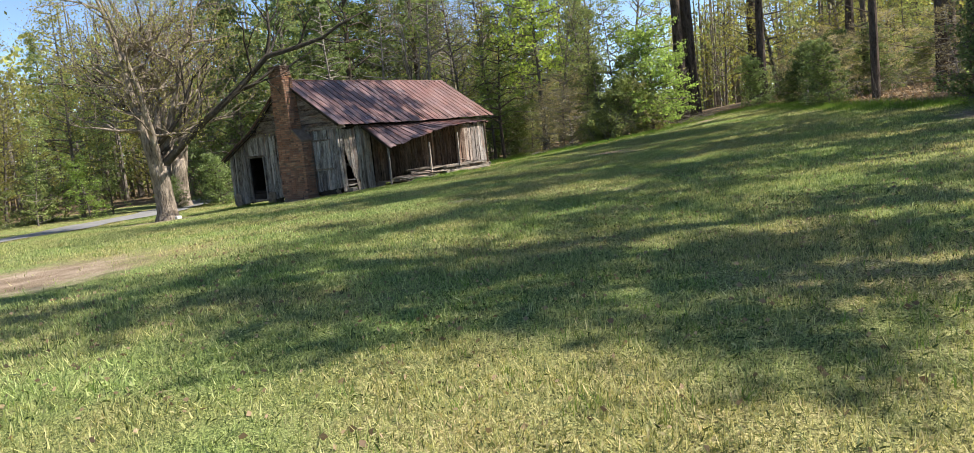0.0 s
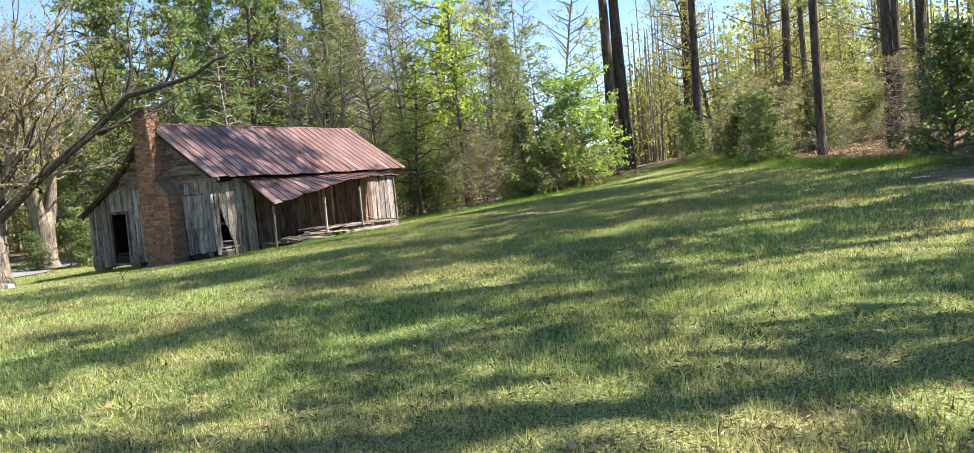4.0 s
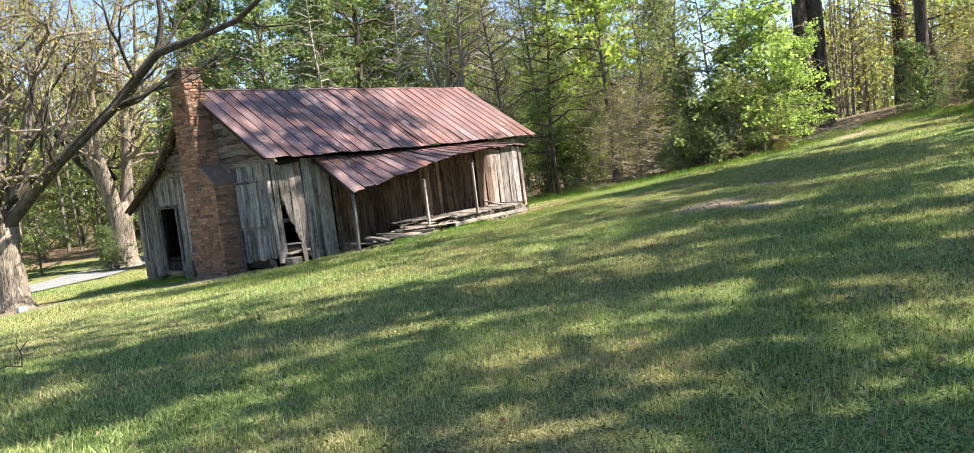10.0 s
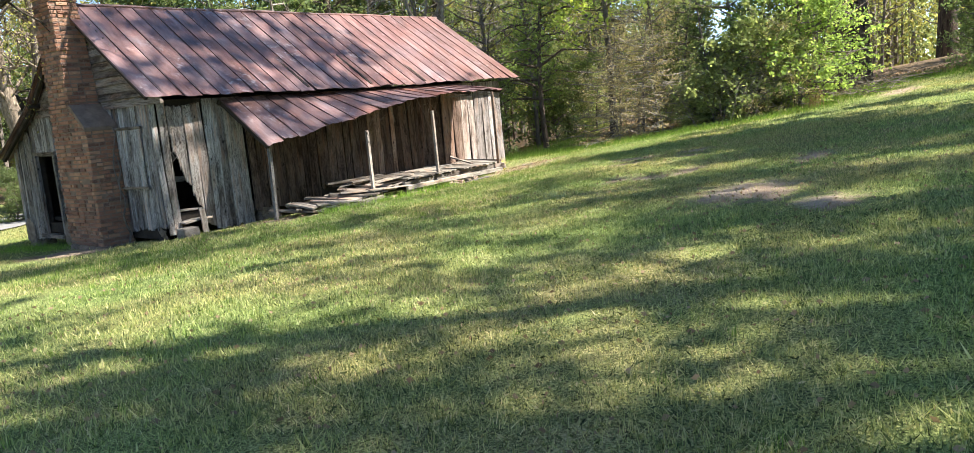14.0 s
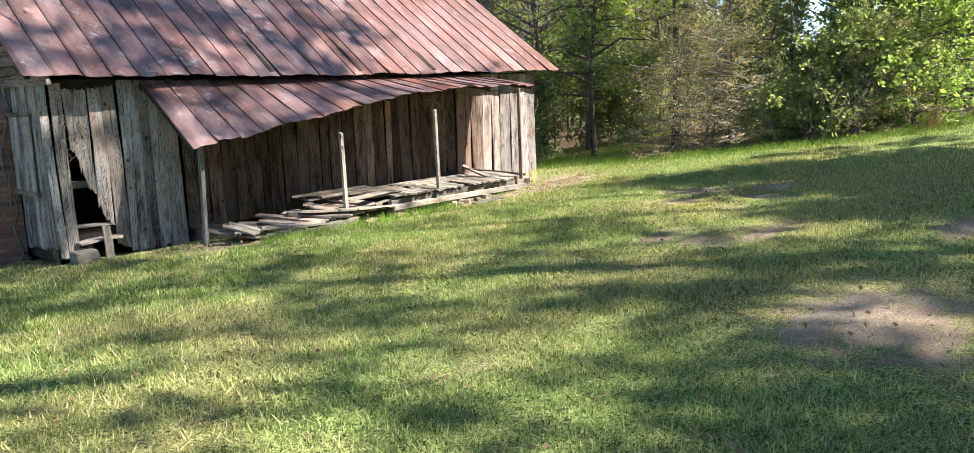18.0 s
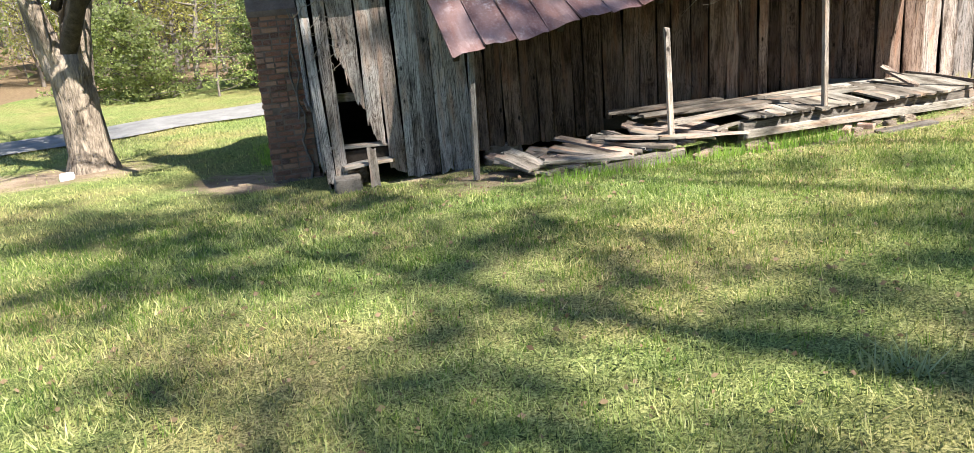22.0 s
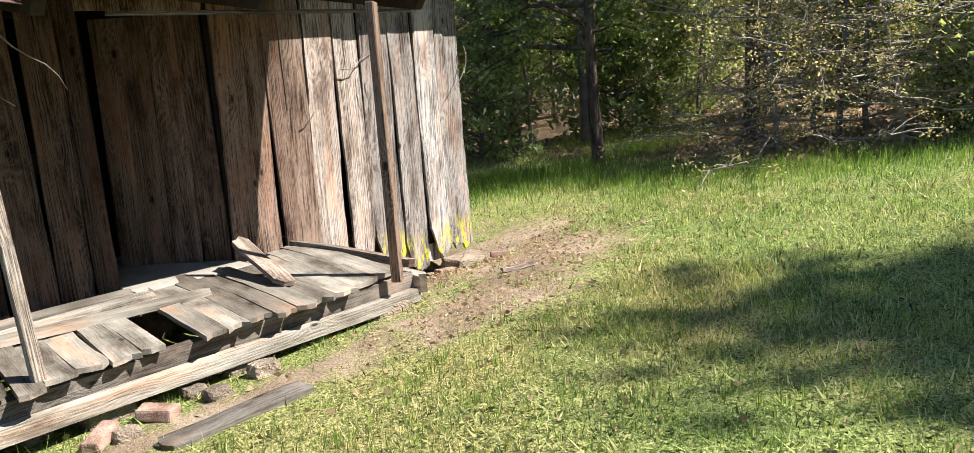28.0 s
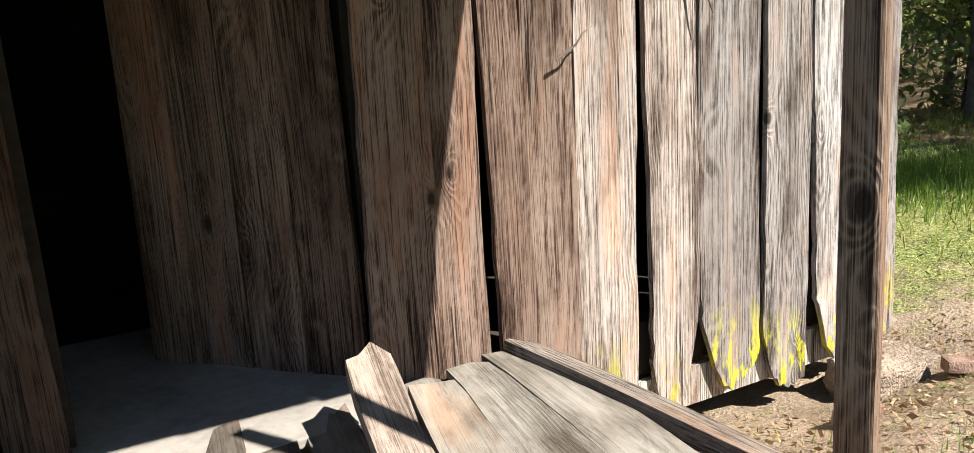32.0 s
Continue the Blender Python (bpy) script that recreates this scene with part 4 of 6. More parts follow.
def rock(name, dims, mat, seed, parent=None, m=None, label="", category="stone", rough=0.12, group=""):
    """A rounded, irregular stone that stands on z = 0."""
    r = random.Random(seed)
    bm = bmesh.new()
    bmesh.ops.create_icosphere(bm, subdivisions=4 if max(dims) > 0.19 else 3, radius=0.5)
    off = Vector((r.uniform(0, 50), r.uniform(0, 50), r.uniform(0, 50)))
    for v in bm.verts:
        c = v.co.normalized()
        k = max(abs(c.x), abs(c.y), abs(c.z))
        p = c * (0.5 / k) * 0.78 + c * 0.5 * 0.22
        p *= 1 + rough * noise.noise(c * 1.6 + off) + rough * 0.5 * noise.noise(c * 4.5 + off) + rough * 0.25 * noise.noise(c * 12 + off)
        step_ = 0.09
        p.z = 0.6 * p.z + 0.4 * round(p.z / step_) * step_
        v.co = Vector((p.x * dims[0], p.y * dims[1], (p.z + 0.45) * dims[2]))
    me = bpy.data.meshes.new(name)
    bm.to_mesh(me)
    bm.free()
    me.materials.append(mat)
    if parent:
        return part(name, me, parent, m, label)
    ob = new(name, me)
    ob.matrix_basis = m
    return tagged(ob, label, category, group)


# stone footing of the chimney
k = 0
for y in (18.75, 19.02, 19.33, 19.65):
    for z in (-0.44,):
        k += 1
        rock("foundation_stone", (0.24, 0.33, 0.32), STONE, k, chimney, CH @ Matrix.Translation((20.96, y + (0.06 if z < -0.2 else 0), z)))
for x in (21.06, 21.33):
    for z in (-0.44,):
        k += 1
        rock("foundation_stone", (0.32, 0.24, 0.32), STONE, k, chimney, CH @ Matrix.Translation((x, 18.7, z)))
# a dead vine that climbs the chimney's side
v, f = [], []
tube(v, f, [(21.33 + 0.04 * math.sin(i * 1.7), 18.575, -0.15 + i * 0.16) for i in range(14)], [0.02 - 0.001 * i for i in range(14)], 5)
tube(v, f, [(21.28 + 0.03 * math.sin(i * 1.1), 18.578, 0.6 + i * 0.14) for i in range(7)], [0.012] * 7, 4)
tagged(new("dead_vine", mesh_of("dead_vine", v, f, BARK_GREY, True)), "dry brown vine stem clinging to the brick chimney", "vine")


# ---- shutter and doorway details of the end wall ----
shutter = thing("window_shutter", "closed grey board shutter with rough battens on the end wall", "shutter", (HX0 - 0.03, 18.2, 0.78))
for i in range(4):
    part("plank", board("plank", 0.185, 1.06, 0.02, GREY_WOOD, rng), shutter, pose(-0.02, -0.3 + i * 0.2, 0, 0, 0, -90))
for z in (0.02, 1.05):
    me = box_mesh("batten", (0.035, 0.9, 0.05), CLAP_WOOD, 0.006, 0.006, rng)
    part("batten", me, shutter, pose(-0.035, 0, z, 0, 0, rng.uniform(-1, 1)))

frame_obj = thing("lean_to_doorway", "grey doorway frame of the rear lean-to, its door gone", "door frame", (HX0 - 0.01, 21.65, -0.2))
for y, w in ((-0.42, 0.08), (0.42, 0.08)):
    part("jamb", box_mesh("jamb", (0.07, w, 1.68), GREY_WOOD, 0.006, 0.004, rng), frame_obj, pose(0, y, 0, 0, 0, 0))
part("lintel", box_mesh("lintel", (0.07, 0.92, 0.07), CLAP_WOOD, 0.006, 0.004, rng), frame_obj, pose(0, 0, 1.68))
part("sill", box_mesh("sill", (0.16, 0.95, 0.07), CLAP_WOOD, 0.01, 0.008, rng), frame_obj, pose(-0.04, 0, 0.02))

# piers of fieldstone under the house
for i, (x, y) in enumerate(((21.72, 17.75), (21.6, 21.0), (21.65, 22.9), (23.6, 17.62), (25.8, 17.6), (28.0, 17.6), (30.4, 18.1), (30.75, 20.5))):
    g = gz(x, y)
    rock("pier_stone", (0.45, 0.38, max(0.2, 0.28 - g)), STONE, 60 + i, None, Matrix.Translation((x, y, g - 0.08)), "rough fieldstone pier holding up the house sill", "stone", 0.14, "house piers")


# ---- the torn front doorway ----
step = rock("step_stone", (0.31, 0.28, 0.22), CEMENT, 91, None, Matrix.Translation((21.68, 17.22, gz(21.68, 17.22) - 0.04)), "pale rounded block used as a doorstep", "step", 0.05)


def loose_plank(x, y, z, l, w, rz, tilt=0.0, roll=0.0, mat=None, label="", th=0.028, name="loose_plank", group="fallen porch boards", rag=0.06):
    """A plank that lies about: its length along its own y axis, one end at x, y, z."""
    cols = []
    n = 7
    top, low = [], []
    for i in range(n + 1):
        u = i / n
        for s in (-1, -0.3, 0.4, 1):
            e = (rng.uniform(-rag, 0) if i == n else rng.uniform(0, rag) if i == 0 else 0)
            px, py = s * w / 2 + rng.uniform(-0.004, 0.004), u * l + e
            pz = 0.006 * math.sin(u * 5 + l * 9) + 0.003 * s
            top.append((px, py, pz + th))
            low.append((px, py, pz))
    m = len(top)
    f = []
    for i in range(n):
        for j in range(3):
            a = i * 4 + j
            f.append((a, a + 1, a + 5, a + 4))
            f.append((m + a + 4, m + a + 5, m + a + 1, m + a))
        a, b = i * 4, i * 4 + 3
        f.append((a, a + 4, m + a + 4, m + a))
        f.append((b + 4, b, m + b, m + b + 4))
    for j in range(3):
        f.append((j + 1, j, m + j, m + j + 1))
        b = n * 4 + j
        f.append((b, b + 1, m + b + 1, m + b))
    ob = new(name, mesh_of(name, top + low, f, mat or FLOOR_WOOD))
    ob.matrix_basis = pose(x, y, z, tilt, roll, rz)
    return tagged(ob, label or "loose grey weathered board among the fallen porch floor", "board", group)


loose_plank(21.98, 17.16, gz(22, 17.16) - 0.02, 0.5, 0.1, 0, 82, 0, GREY_LONG, "short grey board propped upright beside the torn doorway", group="")
loose_plank(22.3, 17.5, 0.33, 0.75, 0.12, 90, 4, 0, BEAM_WOOD, "pale board lying across the threshold of the torn doorway", group="")
loose_plank(22.25, 17.36, 0.19, 0.6, 0.2, 90, -3, 0, FLOOR_WOOD, "splintered pale board lying at the torn doorway", group="")
loose_plank(22.12, 17.56, 0.9, 0.5, 0.1, 62, 0, 80, GREY_LONG, "broken grey brace hanging inside the torn doorway", group="")

SOOT_WOOD = wood("rotted_dark_wood", (0.035, 0.03, 0.025), (0.10, 0.088, 0.075), (0.24, 0.21, 0.18), along=1)
# ---- porch floor ----
PF = 0.35
porch = thing("porch_floor", "broken porch floor of short grey boards on a long front beam", "porch", (27.6, 16.8, PF))
PM = Matrix.Translation((27.6, 16.8, PF)).inverted()


def porch_part(name, l, w, th, x, y, z, rz=0.0, tilt=0.0, roll=0.0, mat=None):
    """A timber of the porch with its length along y before it is turned."""
    ob = loose_plank(0, 0, 0, l, w, 0, 0, 0, mat, "-", th, name, "")
    for key in ("label", "category"):
        del ob[key]
    ob.parent = porch
    ob.matrix_basis = PM @ pose(x, y, z, tilt, roll, rz)
    return ob


porch_part("front_joist", 3.3, 0.05, 0.1, 29.24, 16.2, PF - 0.115, 90, -0.6, 0, GREY_LONG)
porch_part("front_beam", 3.28, 0.05, 0.08, 29.26, 16.14, PF - 0.19, 90, -0.4, 0, BEAM_WOOD)
porch_part("back_joist", 3.5, 0.06, 0.12, 29.3, 17.3, PF - 0.15, 90, 0.4, 0, BEAM_WOOD)
porch_part("end_joist", 1.3, 0.08, 0.12, 29.26, 16.1, PF - 0.15, 0, 0, 0, BEAM_WOOD)
x = 26.02
while x < 28.6:
    w = rng.uniform(0.12, 0.165)
    if not 27.62 < x + w / 2 < 27.78:
        porch_part("floor_board", rng.uniform(0.95, 1.3) if x < 27.2 else 1.34, w - 0.012, 0.026, x + w / 2, 16.06 + rng.uniform(-0.04, 0.05), PF + rng.uniform(-0.006, 0.006), rng.uniform(-0.8, 0.8) - 7, rng.uniform(-0.3, 0.3), rng.uniform(-0.6, 0.6))
    x += w
for i, (x, w, rz) in enumerate(((28.66, 0.2, -13), (28.88, 0.21, -9), (29.08, 0.16, -4))):
    porch_part("floor_board", 1.2, w, 0.03, x - 0.06, 16.15, PF - 0.02 + 0.012 * i, rz, 1.5, -2)
loose_plank(29.25, 16.15, PF + 0.01, 1.2, 0.07, 7, 1.5, 12, SOOT_WOOD, "rotted dark beam lying at the end of the porch floor", 0.05, group="", rag=0.12)
loose_plank(28.47, 16.42, PF + 0.03, 0.82, 0.115, -8, 13, 8, PLANK_WOOD, "short split plank propped against the porch wall", group="", rag=0.12)
# long boards that lie loose along the porch
for x, y, l, w, rz, z in ((28.2, 16.78, 2.6, 0.15, 86, 0.03), (27.95, 17.0, 2.3, 0.14, 92, 0.035), (27.9, 17.2, 2.8, 0.12, 89, 0.03), (26.95, 16.65, 1.9, 0.13, 83, 0.06), (26.7, 16.9, 1.7, 0.12, 95, 0.07), (26.5, 16.45, 1.4, 0.14, 98, 0.05),
                          (26.3, 17.15, 1.5, 0.12, 87, 0.06)):
    loose_plank(x, y, PF + z - 0.004, l, w, rz, rng.uniform(-1.2, 0.4), rng.uniform(-3, 3), rng.choice((FLOOR_WOOD, BEAM_WOOD)), "long weathered board lying loose along the broken porch")
# the collapsed end: short boards slumped on the earth
for i in range(22):
    x = 23.6 + i * 0.105 + rng.uniform(-0.03, 0.03)
    z = gz(x, 16.2) + 0.03 + 0.008 * i + rng.uniform(0, 0.02)
    loose_plank(x, 16.06 + rng.uniform(-0.1, 0.14), z, rng.uniform(0.8, 1.15), rng.uniform(0.11, 0.16), 30 + rng.uniform(-22, 22), rng.uniform(0, 6), rng.uniform(-12, 12), rng.choice((FLOOR_WOOD, PLANK_WOOD, BEAM_WOOD)))
for i in range(12):
    x = 24.0 + i * 0.17 + rng.uniform(-0.05, 0.05)
    loose_plank(x, 16.0 + rng.uniform(-0.06, 0.25), gz(x, 16.2) + 0.06 + 0.013 * i + rng.uniform(0, 0.02), rng.uniform(0.6, 1.0), rng.uniform(0.1, 0.15), 56 + rng.uniform(-38, 34), rng.uniform(-2, 5), rng.uniform(-14, 14), rng.choice((FLOOR_WOOD, PLANK_WOOD, GREY_LONG)))
for x, y, l, rz, tilt in ((23.62, 16.12, 0.62, 22, 10), (23.5, 16.0, 0.5, 35, 14), (23.35, 16.35, 0.55, -60, 6), (23.9, 16.45, 0.6, 60, 8), (25.3, 16.15, 0.9, 70, 3), (24.6, 16.05, 1.0, 82, 2), (25.6, 16.2, 0.7, -70, 4), (25.75, 16.3, 0.8, 25, 8)):
    loose_plank(x, y, gz(x, y) + 0.09 + (0.12 if x > 25 else 0.02), l, rng.uniform(0.1, 0.16), rz, tilt, rng.uniform(-12, 12), rng.choice((FLOOR_WOOD, PLANK_WOOD, BEAM_WOOD)))
porch_part("fallen_beam", 1.5, 0.1, 0.1, 25.2, 15.98, gz(24.6, 16) + 0.02, 84, -3, 0, BEAM_WOOD)

# piers, loose bricks and stones below the porch
OLD_BRICK = plain("dusty_fallen_brick", (0.16, 0.085, 0.06), (0.42, 0.3, 0.24), 12, 0.95, 0.9, 0.012, 0.25)
for i, (x, y, d) in enumerate(((27.3, 16.26, (0.24, 0.2, 0.16)), (29.02, 16.24, (0.3, 0.26, 0.13)), (26.15, 16.26, (0.26, 0.22, 0.16)), (30.86, 17.33, (0.42, 0.26, 0.2)), (31.12, 17.36, (0.2, 0.16, 0.1)), (31.2, 17.08, (0.12, 0.1, 0.07)))):
    rock("pier_block", d, STONE, 120 + i, None, Matrix.Translation((x, y, gz(x, y) - 0.04)), "grey stone block that props the porch and wall corner", "stone", 0.07, "porch piers")
for i, (x, y, rz) in enumerate(((30.32, 17.03, 4), (31.05, 17.08, -35), (27.15, 15.95, 40), (25.95, 15.9, -20), (26.1, 15.78, 65), (28.2, 16.3, 10), (25.3, 15.88, 15), (27.42, 15.98, -60))):
    ob = new("loose_brick", box_mesh("loose_brick", (0.19, 0.09, 0.06), OLD_BRICK, 0.012, 0.008, rng))
    ob.matrix_basis = pose(x, y, gz(x, y) - 0.008 + 0.012, rng.uniform(-6, 6), rng.uniform(-6, 6), rz)
    tagged(ob, "old red brick lying loose beside the porch", "brick", "loose bricks")
for i in range(14):
    x, y = rng.uniform(25.3, 29.3), rng.uniform(15.85, 16.35)
    s = rng.uniform(0.06, 0.16)
    rock("rubble_stone", (s, s * 0.8, s * 0.6), STONE, 200 + i, None, Matrix.Translation((x, y, gz(x, y) - 0.02)), "small rough stone lying on bare earth by the porch", "stone", 0.15, "rubble by the porch")
loose_plank(28.0, 15.55, gz(28, 15.6) + 0.005, 0.75, 0.13, 86, -2, 0, GREY_LONG, "grey board fallen on the earth before the porch", group="")
loose_plank(29.93, 16.1, gz(30.0, 16.05) + 0.005, 0.34, 0.04, -108, 0, 0, PLANK_WOOD, "pale splinter of board lying on the bare earth", group="")


# porch posts
def post(name, x, y, z0, z1, lean_x, lean_y, mat, label, w=0.085, rz=0.0):
    me = box_mesh(name, (w, w, z1 - z0), mat, 0.008, 0.006, rng)
    ob = new(name, me)
    ob.matrix_basis = pose(x, y, z0, -lean_y, lean_x, rz)
    return tagged(ob, label, "porch post", "porch posts")


post("porch_post", 22.99, 16.5, gz(22.99, 16.5) + 0.02, 1.5, 2.5, 1.5, GREY_WOOD, "grey weathered post under the sagging porch roof corner", 0.055)
post("porch_post", 25.14, 16.22, gz(25.1, 16.2) - 0.05, 1.42, -2.5, -2, POST_WOOD, "pale broken porch post standing free of the roof", 0.055)
post("porch_post", 27.02, 16.17, 0.33, 1.68, -4, -3, POST_WOOD, "pale leaning porch post free of the roof", 0.055)
post("porch_post", 29.02, 16.09, 0.33, 1.98, 0.3, 0.5, BROWN_WOOD, "grey-brown weathered post at the end of the porch", 0.056, 29)


def beam(name, p, q, w, h, mat, parent=None, label=""):
    """A squared timber between two points, in world metres."""
    p, q = Vector(p), Vector(q)
    me = box_mesh(name, ((q - p).length, w, h), mat, 0.008, 0.004, rng)
    m = Matrix.Translation((p + q) / 2) @ (q - p).to_track_quat("X", "Z").to_matrix().to_4x4()
    if parent:
        return part(name, me, parent, HOUSE.inverted() @ m, label)
    ob = new(name, me)
    ob.matrix_basis = m
    return ob


beam("porch_plate", (27.6, 16.3, 1.925), (29.5, 16.3, 1.94), 0.024, 0.02, BEAM_LONG, house)

# the plank door that stands open inwards
door = thing("plank_door", "dark brown plank door standing open inwards off the porch", "door", (28.72, 17.47, 0.36), 131)
for i in range(4):
    part("plank", board("plank", 0.185, 1.68, 0.024, BROWN_WOOD, rng, rows=5), door, pose(0.1 + i * 0.192, 0, 0, 0, rng.uniform(-0.4, 0.4), 0))
for z in (0.3, 1.35):
    part("batten", box_mesh("batten", (0.72, 0.03, 0.1), BROWN_WOOD, 0.005, 0.003, rng), door, pose(0.4, -0.018, z))
me = box_mesh("threshold", (0.8, 1.2, 0.03), DUST, 0.005, 0.003, rng)
part("threshold", me, house, HOUSE.inverted() @ Matrix.Translation((28.32, 17.8, 0.347)), "pale dusty boards inside the open door")


# dry twigs caught on the wall and under the porch roof
def twig(points, r, label):
    v, f = [], []
    for line in points:
        tube(v, f, line, [r * (1 - 0.7 * i / (len(line) - 1)) for i in range(len(line))], 5)
    return tagged(new("dry_twig", mesh_of("dry_twig", v, f, STICK, True)), label, "twig", "dry twigs on the house")


def strand(p, way, n, r, step=0.09, droop=0.25):
    pts = [Vector(p)]
    d = Vector(way).normalized()
    for i in range(n):
        d = (d + Vector((r.uniform(-0.5, 0.5), r.uniform(-0.15, 0.15), r.uniform(-0.5, 0.5) - droop))).normalized()
        pts.append(pts[-1] + d * step)
    return pts


tr_ = random.Random(5)
twig([strand((29.75, 17.39, 1.62), (0.8, -0.1, -0.3), 7, tr_, 0.07, 0.05), strand((29.95, 17.38, 1.5), (0.5, 0, -0.8), 3, tr_, 0.05)], 0.006, "pale bare twig hooked on the sunlit wall boards")
twig([strand((29.36, 17.39, 1.24), (0.3, -0.3, 0.7), 4, tr_, 0.04, 0)], 0.006, "short pale splintered twig on the wall")
twig([strand((31.07, 17.38, 1.75), (0.3, -0.1, -0.9), 8, tr_, 0.08, 0.1)], 0.005, "thin dry vine hanging from the wall corner")
for x, z, n in ((25.55, 1.72, 4), (25.75, 1.8, 6), (25.95, 1.8, 5), (26.9, 1.95, 7), (27.1, 1.9, 6), (26.6, 1.9, 4)):
    twig([strand((x, 16.3 + tr_.uniform(0, 0.25), z), (tr_.uniform(-0.6, 0.6), 0.1, -0.7), n, tr_, 0.075, 0.1), strand((x + 0.05, 16.35, z - 0.12), (tr_.uniform(-1, 1), 0, -0.3), 3, tr_, 0.06, 0.0)], 0.0055, "dry twig hanging under the edge of the porch roof")
lines = []
for i in range(16):
    lines.append(strand((21.66 + tr_.uniform(-0.1, 0.22), 17.38 + tr_.uniform(-0.03, 0.02), tr_.uniform(1.25, 2.1)), (tr_.uniform(-1, 1), -0.05, tr_.uniform(-1, 0.5)), 6, tr_, 0.07, 0.15))
tangle = twig(lines, 0.005, "tangle of dry vine stems over the torn doorway")
tagged(tangle, kind="stuff")


# ---- trees ----
def leaves(centres, size, rs, mat, name="crown", stretch=1.6, flat=0.0, down=0.0):
    """A crown of loose leaves, each a small pointed quad, at the given centres."""
    n = len(centres)
    d = rs.normal(size=(n, 3))
    d[:, 2] = d[:, 2] * (1 - flat) - down
    d /= np.linalg.norm(d, axis=1)[:, None]
    e = rs.normal(size=(n, 3))
    e[:, 2] *= (1 - flat)
    e = np.cross(d, e)
    e /= np.linalg.norm(e, axis=1)[:, None] + 1e-9
    s = size * rs.uniform(0.55, 1.35, n)[:, None]
    d, e = d * s * stretch * 0.5, e * s * 0.5
    c = np.asarray(centres)
    v = np.stack([c - d, c + e - d * 0.1, c + d, c - e - d * 0.1], 1).reshape(-1, 3)
    return quad_mesh(name, v, mat)


def grow(rng, verts, faces, start, way, length, radius, depth, tips, spread=0.6, up=0.15, sides=6, kids=(2, 3), crook=0.2, shrink=0.68):
    """A limb that bends and divides. tips collects (point, depth)."""
    n = 4 if depth > 0 else 3
    pts, radii = [Vector(start)], [radius]
    d = Vector(way).normalized()
    for i in range(n):
        d = (d + Vector((rng.uniform(-1, 1), rng.uniform(-1, 1), rng.uniform(-0.7, 1) + up)) * crook).normalized()
        pts.append(pts[-1] + d * (length / n))
        radii.append(radius * (1 - 0.5 * (i + 1) / n))
        if depth <= 1:
            tips.append((pts[-1], depth))
    tube(verts, faces, pts, radii, sides if depth > 1 else 3, 0.08, rng)
    if depth <= 0:
        return
    for k in range(rng.randint(*kids)):
        s = rng.choice((n - 2, n - 1, n, n))
        a = Vector((rng.uniform(-1, 1), rng.uniform(-1, 1), rng.uniform(-0.4, 0.8)))
        w = (d + a.normalized() * spread * rng.uniform(0.7, 1.5)).normalized()
        grow(rng, verts, faces, pts[s], w, length * shrink * rng.uniform(0.75, 1.15), radii[s] * 0.72, depth - 1, tips, spread, up, sides, kids, crook, shrink)


def around(tips, per, spread, rs):
    t = np.array([tuple(p) for p, _ in tips])
    c = np.repeat(t, per, 0)
    return c + rs.normal(size=c.shape) * spread


def hardwood(seed, height, radius, leaf, leaf_size, per, bark=BARK_GREY, label="", lean=0.04, depth=4, spread=0.5, lspread=0.35, name="hardwood_tree", bole=0.3):
    rng, rs = random.Random(seed), np.random.RandomState(seed)
    v, f, tips = [], [], []
    top = Vector((rng.uniform(-lean, lean) * height, rng.uniform(-lean, lean) * height, height * bole))
    pts = [Vector((0, 0, -0.3)), Vector((0, 0, 0.05)), Vector((0, 0, 0.5)), top * 0.55, top]
    tube(v, f, pts, [radius * 1.7, radius * 1.35, radius * 1.08, radius * 0.92, radius * 0.8], 9, 0.06, rng)
    for k in range(3):
        a = rng.uniform(0, 6.3)
        grow(rng, v, f, top, (0.5 * math.cos(a), 0.5 * math.sin(a), 1.0), height * 0.27, radius * 0.6, depth - 1, tips, spread)
    ob = thing(name, label, "tree")
    part("trunk", mesh_of("trunk", v, f, bark, True), ob)
    if leaf:
        part("crown", leaves(around(tips, per, lspread, rs), leaf_size, rs, leaf), ob)
    return ob


